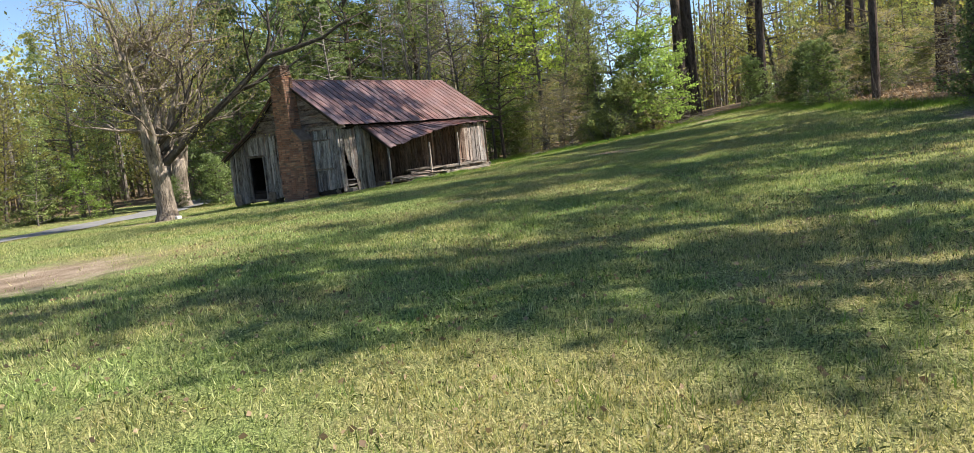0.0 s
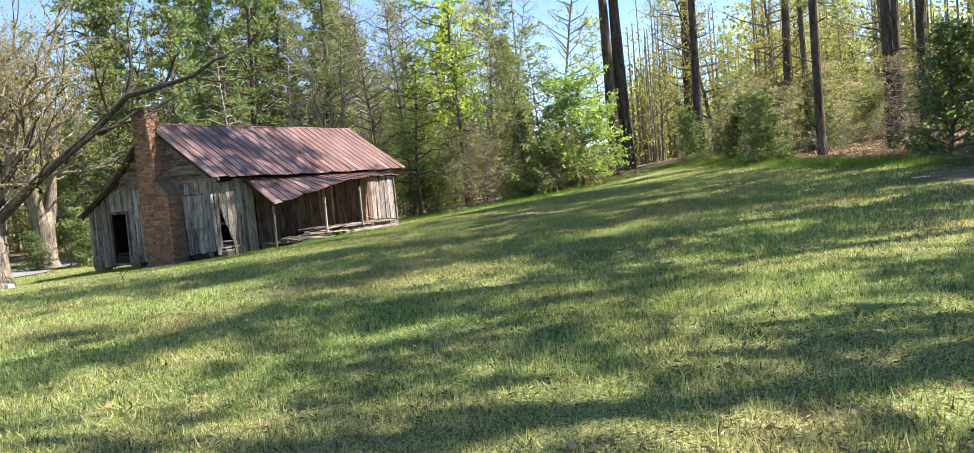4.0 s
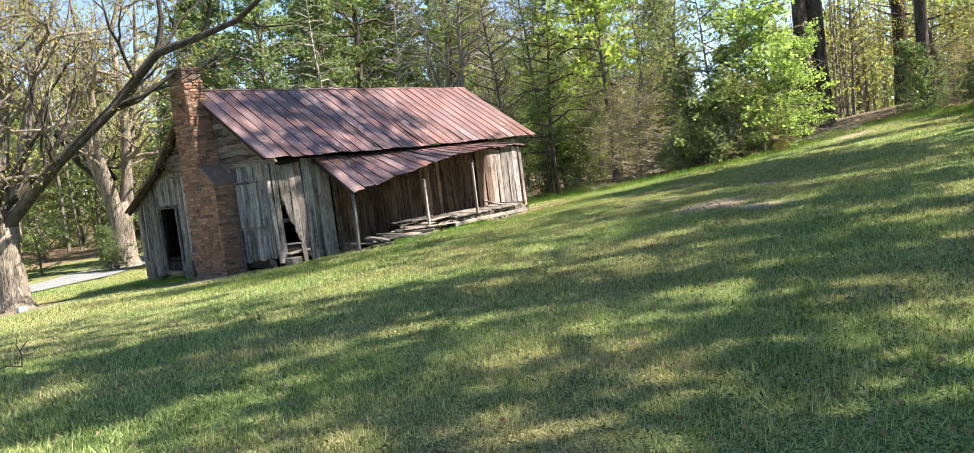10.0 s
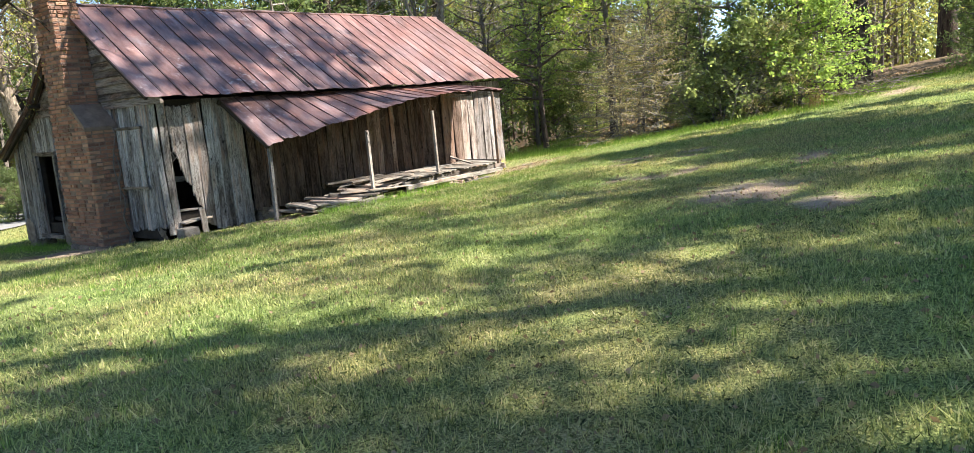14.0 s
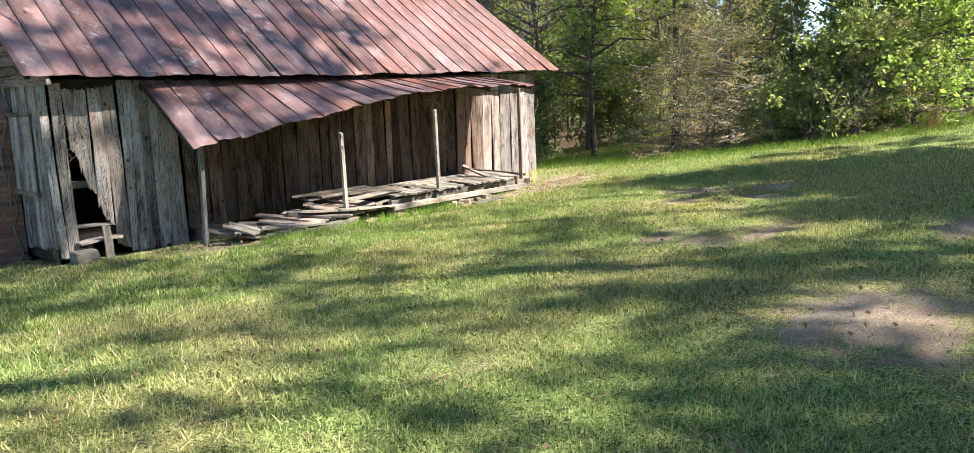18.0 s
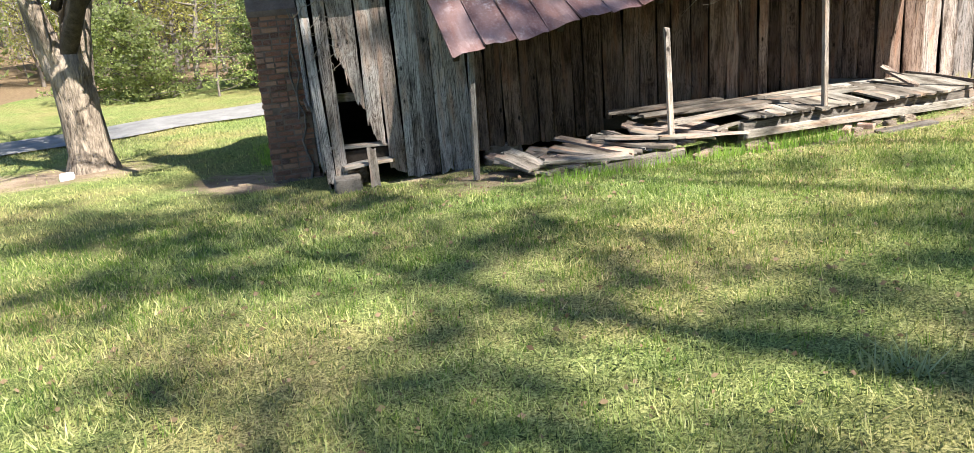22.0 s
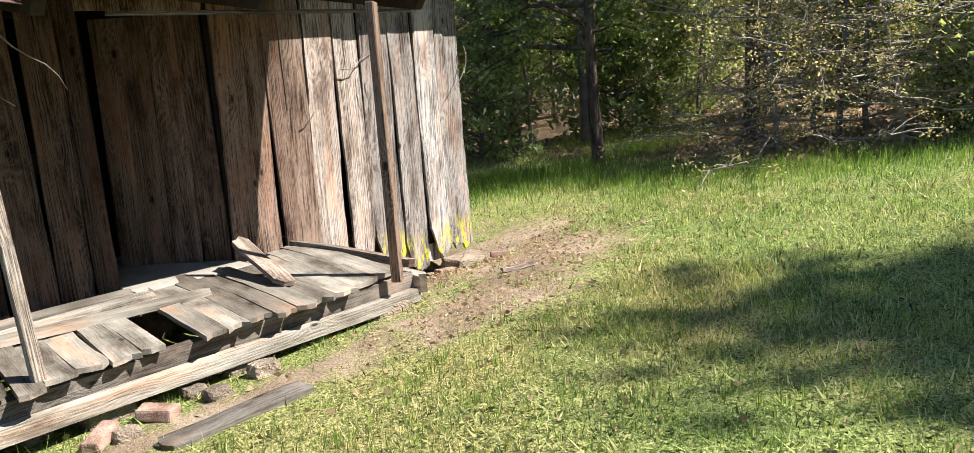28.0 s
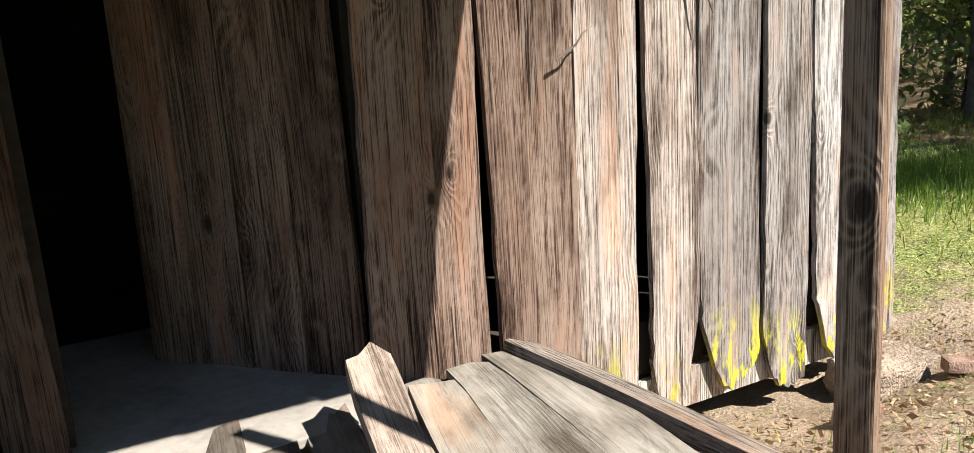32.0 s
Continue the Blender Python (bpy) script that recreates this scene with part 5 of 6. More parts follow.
def pine(seed, height, radius, label, crown_from=0.45, per=13, name="pine_tree", stubs=8, reach=0.8):
    rng, rs = random.Random(seed), np.random.RandomState(seed)
    v, f, tips = [], [], []
    lx, ly = rng.uniform(-0.015, 0.015) * height, rng.uniform(-0.015, 0.015) * height
    axis = [Vector((lx * u * u, ly * u * u, height * u)) for u in [i / 10 for i in range(11)]]
    tube(v, f, [Vector((0, 0, -0.3))] + axis, [radius * 1.3] + [radius * (1.12 - 1.02 * (i / 10) ** 1.1) for i in range(11)], 10, 0.05, rng)
    for k in range(stubs):
        u = rng.uniform(0.08, crown_from)
        a = rng.uniform(0, 6.3)
        p = Vector((lx * u * u, ly * u * u, height * u))
        n = rng.uniform(0.5, 2.2)
        q = p + Vector((math.cos(a), math.sin(a), rng.uniform(-0.1, 0.5))) * n
        mid = p.lerp(q, 0.5) + Vector((0, 0, rng.uniform(-0.15, 0.15)))
        tube(v, f, [p, mid, q], [0.035, 0.025, 0.008], 4)
    for k in range(26):
        u = crown_from + (1 - crown_from) * (k + rng.random()) / 26
        a = k * 2.4 + rng.uniform(-0.5, 0.5)
        p = Vector((lx * u * u, ly * u * u, height * u))
        n = (0.06 + 0.17 * (1 - u) / (1 - crown_from) + 0.05) * height * reach * rng.uniform(0.6, 1.1)
        q = p + Vector((math.cos(a), math.sin(a), rng.uniform(-0.05, 0.4))) * n
        mid = p.lerp(q, 0.55) + Vector((0, 0, -0.05 * n))
        tube(v, f, [p, mid, q], [0.05, 0.03, 0.01], 4)
        for s in (0.45, 0.7, 0.88, 1.0):
            tips.append((p.lerp(q, s) + Vector((rng.uniform(-0.3, 0.3), rng.uniform(-0.3, 0.3), 0.1)), 0))
    ob = thing(name, label, "tree")
    part("trunk", mesh_of("trunk", v, f, BARK_PINE, True), ob)
    part("crown", leaves(around(tips, per, 0.36, rs), 0.17, rs, LEAF_PINE, stretch=2.2), ob)
    return ob


def brush(seed, height, width, leaf, leaf_size, stems, per, label, bark=BARK_GREY, name="shrub", spread=0.22):
    rng, rs = random.Random(seed), np.random.RandomState(seed)
    v, f, tips = [], [], []
    for k in range(stems):
        a = rng.uniform(0, 6.3)
        r = width * 0.35 * rng.random()
        w = Vector((math.cos(a) * 0.5, math.sin(a) * 0.5, 1.0))
        grow(rng, v, f, (math.cos(a) * r, math.sin(a) * r, -0.1), w, height * rng.uniform(0.35, 0.6), 0.009 * height * rng.uniform(0.35, 0.8), 2, tips, 0.75, 0.2, 5, (2, 4), 0.22, 0.72)
    ob = thing(name, label, "shrub")
    part("stem", mesh_of("stem", v, f, bark, True), ob)
    if leaf:
        part("foliage", leaves(around(tips, per, spread, rs), leaf_size, rs, leaf), ob)
    return ob


def stand(ob, x, y, rz=0.0, s=1.0, sink=0.05, group=""):
    """Moves a finished tree to its place."""
    ob.matrix_basis = pose(x, y, gz(x, y) - sink, 0, 0, rz)
    ob.scale = (s, s, s)
    if group:
        tagged(ob, group=group)
    return ob


def again(ob, x, y, rz, s):
    o = copy_thing(ob, pose(x, y, gz(x, y) - 0.05, 0, 0, rz))
    o.scale = (s, s, s)
    return o


# tall pines at the edge of the lawn
def limbed(seed, name, label, height, radius, limbs, reach, foot, clumps, per, spread, leaf, size, bark, stretch=1.7, flat=0.0, rise=0.25, droop=0.0, taper=0.8, crook=0.05, category="tree", thin=0.5):
    """A tree whose limbs leave the stem all the way up and carry their leaves in clumps, with gaps between them."""
    rng, rs = random.Random(seed), np.random.RandomState(seed)
    v, f, cen = [], [], []
    axis = [Vector((0, 0, -0.3))]
    d = Vector((rng.uniform(-crook, crook), rng.uniform(-crook, crook), 1.0)).normalized()
    for i in range(12):
        axis.append(axis[-1] + d * ((height + 0.3) / 12))
        d = (d + Vector((rng.uniform(-1, 1), rng.uniform(-1, 1), 0.35)) * crook).normalized()
    tube(v, f, axis, [radius * 1.3] + [max(radius * (1.05 - i / 12.5), 0.008) for i in range(1, 13)], 8, 0.06, rng)
    for k in range(limbs):
        u = foot + (1 - foot) * (k + rng.random()) / limbs
        a = k * 2.4 + rng.uniform(-0.7, 0.7)
        j = min(int(u * 12), 11)
        p = axis[j].lerp(axis[j + 1], u * 12 - j)
        n = reach * (1 - taper * ((u - foot) / (1 - foot)) ** 1.4) * rng.uniform(0.45, 1.15)
        w = Vector((math.cos(a), math.sin(a), rise + rng.uniform(-0.25, 0.25))).normalized()
        q = p + w * n - Vector((0, 0, droop * n))
        mid = p.lerp(q, 0.5) + Vector((rng.uniform(-0.1, 0.1) * n, rng.uniform(-0.1, 0.1) * n, 0.12 * n * (1 if droop else -0.5)))
        r0 = min(radius * thin, 0.012 + 0.016 * n)
        tube(v, f, [p, mid, q], [r0, r0 * 0.65, 0.006], 4)
        for c in range(clumps):
            s = rng.uniform(0.3, 1.05)
            b = (p.lerp(mid, s * 2) if s < 0.5 else mid.lerp(q, s * 2 - 1))
            t = b + Vector((rng.gauss(0, 0.17 * n), rng.gauss(0, 0.17 * n), rng.gauss(0, 0.1 * n)))
            tube(v, f, [b, b.lerp(t, 0.5) + Vector((0, 0, 0.03)), t], [0.009, 0.007, 0.004], 3)
            cen.append((t, rng.uniform(0.6, 1.3)))
    ob = thing(name, label, category)
    part("trunk" if category == "tree" else "stem", mesh_of("trunk", v, f, bark, True), ob)
    if leaf:
        c = np.repeat(np.array([tuple(t) for t, _ in cen]), per, 0)
        g = np.repeat(np.array([s for _, s in cen]), per)[:, None]
        c = c + rs.normal(size=c.shape) * (spread, spread, spread * 0.6) * g
        part("crown" if category == "tree" else "foliage", leaves(c, size, rs, leaf, stretch=stretch, flat=flat), ob)
    return ob


P1 = stand(limbed(21, "pine_tree", "tall dark-barked pine with a clumped crown and crooked dead limbs", 24, 0.36, 30, 3.6, 0.55, 3, 40, 0.26, LEAF_PINE, 0.075, BARK_PINE, 5.0, 0.2, 0.1, 0.05, crook=0.02), 44.0, 11.9, 10, group="edge pines")
P2 = stand(limbed(22, "pine_tree", "slender tall pine with dark furrowed bark", 22, 0.25, 28, 3.0, 0.42, 3, 40, 0.25, LEAF_PINE, 0.075, BARK_PINE, 5.0, 0.2, 0.1, 0.05, crook=0.02), 45.5, 8.5, 80, group="edge pines")
P3 = stand(pine(23, 24, 0.25, "tall pine with grey scaly bark and a high crown", 0.5), 52.0, -9.0, 200, group="edge pines")
# P4 and P6 are added pines: their crowns cast shade on house and lawn
P4 = stand(pine(24, 30, 0.16, "very tall pine added to shade the house, open crown high up", 0.72, per=14, reach=0.5), 34.6, 1.8, 70, 0.9, group="edge pines")
again(P2, 39.5, 2.7, 200, 0.6)
again(P1, 40.6, -0.3, 120, 0.52)
P6 = stand(pine(28, 15, 0.17, "slender pine added for lawn shade, small dense crown at its top", 0.68, per=24, reach=0.42), 35.5, -1.5, 200, group="edge pines")
again(P6, 38.0, -0.6, 60, 1.16)
# the P4 and P6 copies here are added shade casters too
for x, y, rz, s, src in ((43.3, 12.3, 50, 0.9, P1), (21.4, -2.9, 20, 0.9, P3), (25.0, -3.9, 130, 1.1, P3), (33.3, -0.45, 300, 0.97, P4), (33.6, -1.4, 20, 0.9, P6), (24.5, -7.0, 150, 1.0, P2), (48.5, 4.5, 40, 1.0, P2), (52.0, 10.5, 200, 1.0, P1)):
    again(src, x, y, rz, s)

# pines that shade the lawn from the sunny side
P5 = stand(pine(25, 22, 0.28, "broad dark pine with a dense crown beside the lawn", 0.45, per=22, reach=0.66), 13.7, -10.9, 0, group="shade pines")
for x, y, rz, s in ((11.3, -8.5, 40, 0.68), (10.2, -9.8, 100, 0.64), (18.1, -10.4, 15, 0.95), (19.4, -6.4, 140, 0.7), (18.25, -5.05, 220, 0.64), (27.2, -3.6, 15, 0.7), (23.5, -6.2, 70, 1.0), (26.5, -7.4, 160, 0.78), (29.5, -6.8, 230, 0.8), (32.5, -8.0, 300, 1.0), (36.5, -8.5, 20, 1.0), (28.0, -14.0, 130, 1.05)):
    again(P5, x, y, rz, s)

# an added pine whose high crown throws bands of shade over the lawn
P7 = stand(pine(27, 29, 0.3, "very tall pine added for lawn shade, open clumped crown", 0.6, per=20, reach=0.45), 32.5, -5.0, 60, group="edge pines")

# the trees and shrubs of the thicket, one of each kind
T_BRIGHT = stand(limbed(32, "hardwood_tree", "slender tree in bright yellow-green spring leaf", 13.5, 0.11, 56, 2.7, 0.26, 4, 28, 0.2, LEAF_SPRING, 0.1, BARK_GREY, 1.7, 0.3, 0.3, taper=0.7), 36.9, 17.5, 40)
T_FRESH = stand(limbed(33, "hardwood_tree", "young tree in fresh green leaf, branched to the ground", 5.4, 0.06, 52, 2.3, 0.06, 4, 26, 0.15, LEAF_FRESH, 0.075, BARK_GREY, 1.7, 0.35, 0.25, taper=0.45, crook=0.1), 37.6, 11.9)
T_MID = stand(limbed(34, "hardwood_tree", "young mid-green tree in the thicket", 8.0, 0.06, 46, 1.9, 0.07, 4, 17, 0.16, LEAF_MID, 0.075, BARK_GREY, 1.7, 0.3, 0.3, taper=0.6, crook=0.09), 37.5, 15.2, 0, 0.85)
T_EVER = stand(limbed(41, "cedar_tree", "dense dark green cedar", 13.0, 0.2, 84, 3.3, 0.06, 5, 26, 0.17, LEAF_DARK, 0.085, BARK_GREY, 2.6, 0.1, 0.35, 0.1, taper=0.9), 30.5, 28.5)
T_DARK = stand(limbed(42, "pine_tree", "dark woodland pine, needled halfway down", 19.0, 0.2, 40, 3.4, 0.34, 4, 34, 0.24, LEAF_PINE, 0.075, BARK_PINE, 5.0, 0.2, 0.15, 0.05, crook=0.02), 36.0, 29.5)
T_OLIVE = stand(limbed(36, "hardwood_tree", "woodland tree in olive-yellow spring leaf", 13.0, 0.12, 66, 3.0, 0.14, 4, 22, 0.26, LEAF_OLIVE, 0.075, BARK_GREY, 1.7, 0.2, 0.4, taper=0.7, crook=0.07), 49.0, 8.5, 10)
T_BUD = stand(limbed(31, "hardwood_tree", "grey slender tree with first olive buds", 12.0, 0.08, 60, 2.2, 0.15, 4, 9, 0.2, LEAF_OLIVE, 0.05, BARK_GREY, 1.6, 0.1, 0.6, taper=0.6, crook=0.07), 38.5, 21.5)
T_SAP = stand(limbed(37, "sapling_tree", "thin leaning grey sapling with few buds", 9.0, 0.035, 34, 1.1, 0.25, 3, 7, 0.16, LEAF_MID, 0.05, BARK_GREY, 1.6, 0.1, 0.6, taper=0.5, crook=0.1), 36.0, 16.0)
H_GHOST = stand(hardwood(35, 11, 0.13, None, 0, 0, BARK_PALE, "pale bare leafless tree with many twigs", 0.03, 5, 0.8, 0.3, "bare_tree", 0.4), 37.2, 25.4)
T_BARE = stand(limbed(38, "bare_tree", "tall pale leafless tree with drooping grey twigs", 12.5, 0.14, 70, 2.6, 0.22, 7, 0, 0.1, None, 0.05, BARK_PALE, 1.6, 0.1, 0.2, 0.1, taper=0.6), 37.4, 25.2)
S_TAN = stand(limbed(53, "shrub", "bare twiggy shrub with level sprays of tan buds", 3.6, 0.035, 60, 2.0, 0.1, 7, 24, 0.1, LEAF_TAN, 0.023, BARK_PALE, 1.6, 0.6, 0.1, taper=0.55, crook=0.12, category="shrub"), 35.4, 16.4)
S_MID = stand(limbed(52, "shrub", "mid-green undergrowth thicket beside the lawn", 3.0, 0.03, 60, 1.5, 0.03, 4, 34, 0.13, LEAF_MID, 0.06, BARK_GREY, 1.7, 0.3, 0.4, taper=0.4, crook=0.12, category="shrub"), 36.1, 13.6)
S_DARK = stand(limbed(54, "cedar_bush", "small bushy dark green cedar", 2.9, 0.05, 46, 1.4, 0.03, 5, 24, 0.12, LEAF_DARK, 0.05, BARK_GREY, 2.6, 0.1, 0.45, taper=0.6, crook=0.08, category="shrub"), 38.3, 2.2)
S_TWIG = stand(brush(55, 2.2, 2.4, None, 0, 16, 0, "leafless tangle of grey twigs", BARK_PALE, "twig_thicket"), 35.9, 13.4)
C_TREE = stand(limbed(57, "cedar_tree", "thin cedar with a dark trunk and sparse fine needles", 7.5, 0.095, 54, 2.1, 0.24, 5, 36, 0.14, LEAF_FRESH, 0.034, BARK_PINE, 2.6, 0.2, 0.12, 0.12, taper=0.5), 35.5, 19.1)

SKY_GAPS = ((2.87, -1.45, 0.358, 0.026), (9.44, 2.27, 0.395, 0.024))


def blocked(x, y):
    """Keeps the opening between the thicket and the edge pines clear, where the sky shows low."""
    for cx, cy, a, w in SKY_GAPS:
        if abs(math.atan2(y - cy, x - cx) - a) < w and math.hypot(x - cx, y - cy) > 30:
            return True
    return False


def scatter(count, box, kinds, seed, lo=0.8, hi=1.2, gap=1.2):
    rng = random.Random(seed)
    done = []
    tries = 0
    while len(done) < count and tries < count * 40:
        tries += 1
        x, y = rng.uniform(box[0], box[1]), rng.uniform(box[2], box[3])
        if on_lawn(x, y) or blocked(x, y) or any((x - a) ** 2 + (y - b) ** 2 < gap * gap for a, b in done):
            continue
        done.append((x, y))
        again(rng.choice(kinds), x, y, rng.uniform(0, 360), rng.uniform(lo, hi))


# the thicket between the house and the double pine
for src, places in ((T_MID, ((37.8, 14.0, 200, 0.95), (37.1, 12.9, 300, 0.5))),
                    (T_FRESH, ((38.5, 12.3, 120, 0.95), (38.0, 11.6, 250, 0.7))),
                    (T_EVER, ((36.9, 14.4, 40, 0.3), (37.9, 13.5, 200, 0.3))),
                    (S_TAN, ((35.6, 15.1, 100, 0.8), (36.9, 16.6, 300, 1.1), (37.5, 12.3, 160, 0.7), (36.8, 13.0, 260, 0.75))),
                    (S_DARK, ((40.6, 22.0, 130, 1.4), (41.4, 17.8, 220, 1.3), (36.9, 22.8, 310, 1.1))),
                    (S_MID, ((41.6, 21.4, 260, 1.1), (36.9, 14.1, 60, 0.8), (37.6, 12.7, 280, 0.75), (35.8, 14.5, 330, 0.55))),
                    (T_SAP, ((36.3, 13.9, 100, 0.9), (36.9, 15.9, 220, 1.0), (37.5, 17.6, 20, 1.1), (37.9, 22.4, 80, 1.0))),
                    (S_TWIG, ((37.1, 12.5, 40, 0.8),))):
    for x, y, rz, s in places:
        again(src, x, y, rz, s)
# dark evergreens and bare trees behind the house
for x, y, rz, s in ((33.6, 28.6, 80, 0.8), (35.6, 32.0, 200, 1.1), (28.6, 30.5, 150, 0.75), (39.4, 30.0, 20, 1.1), (38.4, 35.4, 100, 1.2), (32.5, 35.6, 230, 1.2), (44.5, 31.0, 300, 1.2)):
    again(T_EVER, x, y, rz, s)
for x, y, rz, s in ((40.2, 33.2, 60, 1.0), (41.8, 28.6, 130, 1.1), (34.6, 37.6, 270, 1.1)):
    again(T_DARK, x, y, rz, s)
for x, y, rz, s in ((34.6, 26.0, 60, 0.8), (31.2, 25.8, 170, 0.75), (40.0, 24.6, 250, 0.9)):
    again(T_BARE, x, y, rz, s)
# undergrowth and trees, from the lawn's edge inwards
scatter(11, (37.6, 46, 13.4, 27), [T_BUD, T_SAP, T_SAP, T_BUD], 2, 0.8, 1.2, gap=1.8)
scatter(14, (38, 47, 21, 36), [T_SAP, T_BUD, T_BUD, C_TREE, T_BARE], 4, gap=2.4)
scatter(28, (44, 64, 14, 48), [T_BUD, T_DARK, T_EVER, T_MID, T_SAP, T_OLIVE, T_BUD], 3, gap=2.4)
scatter(38, (8, 44, 40, 56), [T_BUD, T_DARK, T_EVER, T_OLIVE, T_SAP, T_OLIVE], 5, 0.5, 0.75, gap=2.2)
scatter(34, (-25, 20, 31, 54), [T_DARK, T_DARK, T_OLIVE, T_BUD, T_OLIVE, T_EVER], 6, 0.55, 0.85, gap=2.4)
scatter(34, (28, 50, -6, 9.5), [S_MID, S_TAN, S_TAN, S_TWIG, S_DARK], 7, 0.6, 1.0, gap=1.8)
scatter(38, (46, 80, -24, 12), [T_OLIVE, T_OLIVE, T_BUD, T_MID, T_OLIVE, T_SAP], 8, gap=2.3)
scatter(20, (28, 52, -18, -5), [T_OLIVE, T_SAP, S_TAN, T_BUD], 9, 0.7, 1.0, gap=2.2)
scatter(8, (-45, -8, -8, 40), [P1, P3], 12, gap=4)
# cedars and saplings along the sunny edge
for x, y, rz, s in ((22.8, -3.6, 10, 0.9), (25.5, -4.6, 170, 1.2), (34.4, 3.4, 120, 0.85), (36.0, 4.0, 30, 0.7), (40.3, 5.6, 210, 0.9), (26.8, -1.8, 330, 1.1)):
    again(S_DARK, x, y, rz, s)
for x, y, rz, s in ((18.4, -5.6, 0, 0.5), (20.0, -6.4, 70, 0.55), (22.4, -5.4, 140, 0.5), (24.6, -5.6, 210, 0.55), (17.0, -7.4, 280, 0.5), (27.0, -6.6, 330, 0.55), (21.4, -8.6, 40, 0.65), (15.6, -9.0, 100, 0.5), (25.0, -9.4, 190, 0.7), (30.6, -4.4, 250, 0.5)):
    again(T_EVER, x, y, rz, s)


# the big old tree beside the house: one short bole, five upright stems, crooked twiggy limbs
def big_tree():
    rng, rs = random.Random(77), np.random.RandomState(77)
    v, f, tips = [], [], []
    tube(v, f, [(0, 0, -0.3), (0, 0, 0.0), (0.02, 0, 0.3), (0, 0.02, 0.9), (-0.02, 0.03, 1.5), (0.0, 0.03, 1.9)], [0.62, 0.44, 0.34, 0.31, 0.32, 0.35], 16, 0.06, rng)
    lv, lf = [], []
    # a long limb, its bark coloured dark as if backlit, that reaches past the chimney
    tube(lv, lf, [(0.05, -0.1, 1.9), (0.8, -1.35, 3.15), (1.7, -2.4, 4.2), (2.45, -3.3, 5.3), (2.9, -4.4, 5.5), (3.3, -5.2, 5.7), (3.45, -5.9, 6.05), (4.2, -6.6, 6.5)], [0.15, 0.125, 0.11, 0.095, 0.075, 0.06, 0.05, 0.015], 8, 0.07, rng)
    for p, w, n, r in (((1.7, -2.4, 4.2), (0.2, -0.6, 0.2), 1.5, 0.05), ((2.45, -3.3, 5.3), (0.3, -0.2, 1.0), 1.6, 0.08), ((2.9, -4.4, 5.5), (0.2, -0.3, 0.9), 1.2, 0.05), ((3.45, -5.9, 6.05), (0.9, 0.1, 0.2), 1.5, 0.05), ((0.8, -1.35, 3.15), (-0.3, -0.8, 0.3), 1.6, 0.05), ((1.2, -1.9, 3.7), (0.9, 0.1, 0.4), 2.0, 0.05), ((2.1, -2.9, 4.8), (-0.5, -0.7, 0.8), 1.8, 0.05), ((2.45, -3.3, 5.3), (0.8, 0.3, 0.6), 1.8, 0.05), ((3.3, -5.2, 5.7), (0.4, -0.2, -0.2), 1.2, 0.035), ((0.1, -0.1, 2.3), (0.9, -0.2, 0.6), 2.6, 0.09), ((0.0, 0.0, 2.6), (0.3, -0.9, 0.8), 2.6, 0.09)):
        grow(rng, lv, lf, p, w, n, r, 3, tips, 0.85, 0.1, 5, (2, 3), 0.3, 0.72)
    tube(lv, lf, [(1.7, -2.4, 4.2), (2.2, -2.6, 4.35), (2.9, -3.1, 4.9), (3.5, -3.3, 5.0), (4.2, -3.8, 5.5)], [0.07, 0.06, 0.05, 0.04, 0.015], 6, 0.07, rng)
    stems = [(0.10, 0.10, 5.2, 0.2), (-0.30, 0.02, 4.8, 0.19), (0.33, -0.10, 4.6, 0.17), (-0.12, -0.22, 4.4, 0.15), (0.14, 0.3, 4.4, 0.15)]
    for dx, dy, n, r in stems:
        p, d = Vector((dx * 0.5, dy * 0.5, 1.55)), Vector((dx, dy, 1.0)).normalized()
        pts, radii = [p.copy()], [r * 1.1]
        for i in range(6):
            d = (d + Vector((rng.uniform(-1, 1), rng.uniform(-1, 1), 0.4)) * 0.13).normalized()
            p = p + d * n / 6
            pts.append(p.copy())
            radii.append(r * (1 - 0.1 * (i + 1)))
            if i > 0:
                for k in range(2 if i < 3 else 3):
                    a = rng.uniform(0, 6.3)
                    w = Vector((math.cos(a), math.sin(a), rng.uniform(-0.1, 0.6)))
                    grow(rng, v, f, p, w, rng.uniform(0.9, 2.0), rng.uniform(0.03, 0.075), 3, tips, 0.85, 0.08, 5, (2, 3), 0.32, 0.72)
        tube(v, f, pts, radii, 9, 0.06, rng)
        grow(rng, v, f, p, d, 2.0, r * 0.4, 3, tips, 0.7, 0.15, 6, (2, 3), 0.26, 0.74)
    ob = thing("old_tree", "old brown-barked tree with upright stems, crooked limbs and sparse buds", "tree", (17.95, 22.6, gz(17.95, 22.6)))
    part("trunk", mesh_of("trunk", v, f, BARK_OLD, True), ob)
    part("limb", mesh_of("limb", lv, lf, BARK_BACKLIT, True), ob, label="long crooked limb in backlit-dark bark colour")
    part("crown", leaves(around(tips, 2, 0.2, rs), 0.04, rs, LEAF_OLIVE), ob)
    return ob


OLD2 = (25.2, 31.3)
big_tree()
# a second old tree behind the lean-to
again(bpy.data.objects["old_tree"], OLD2[0], OLD2[1], 140, 1.25)
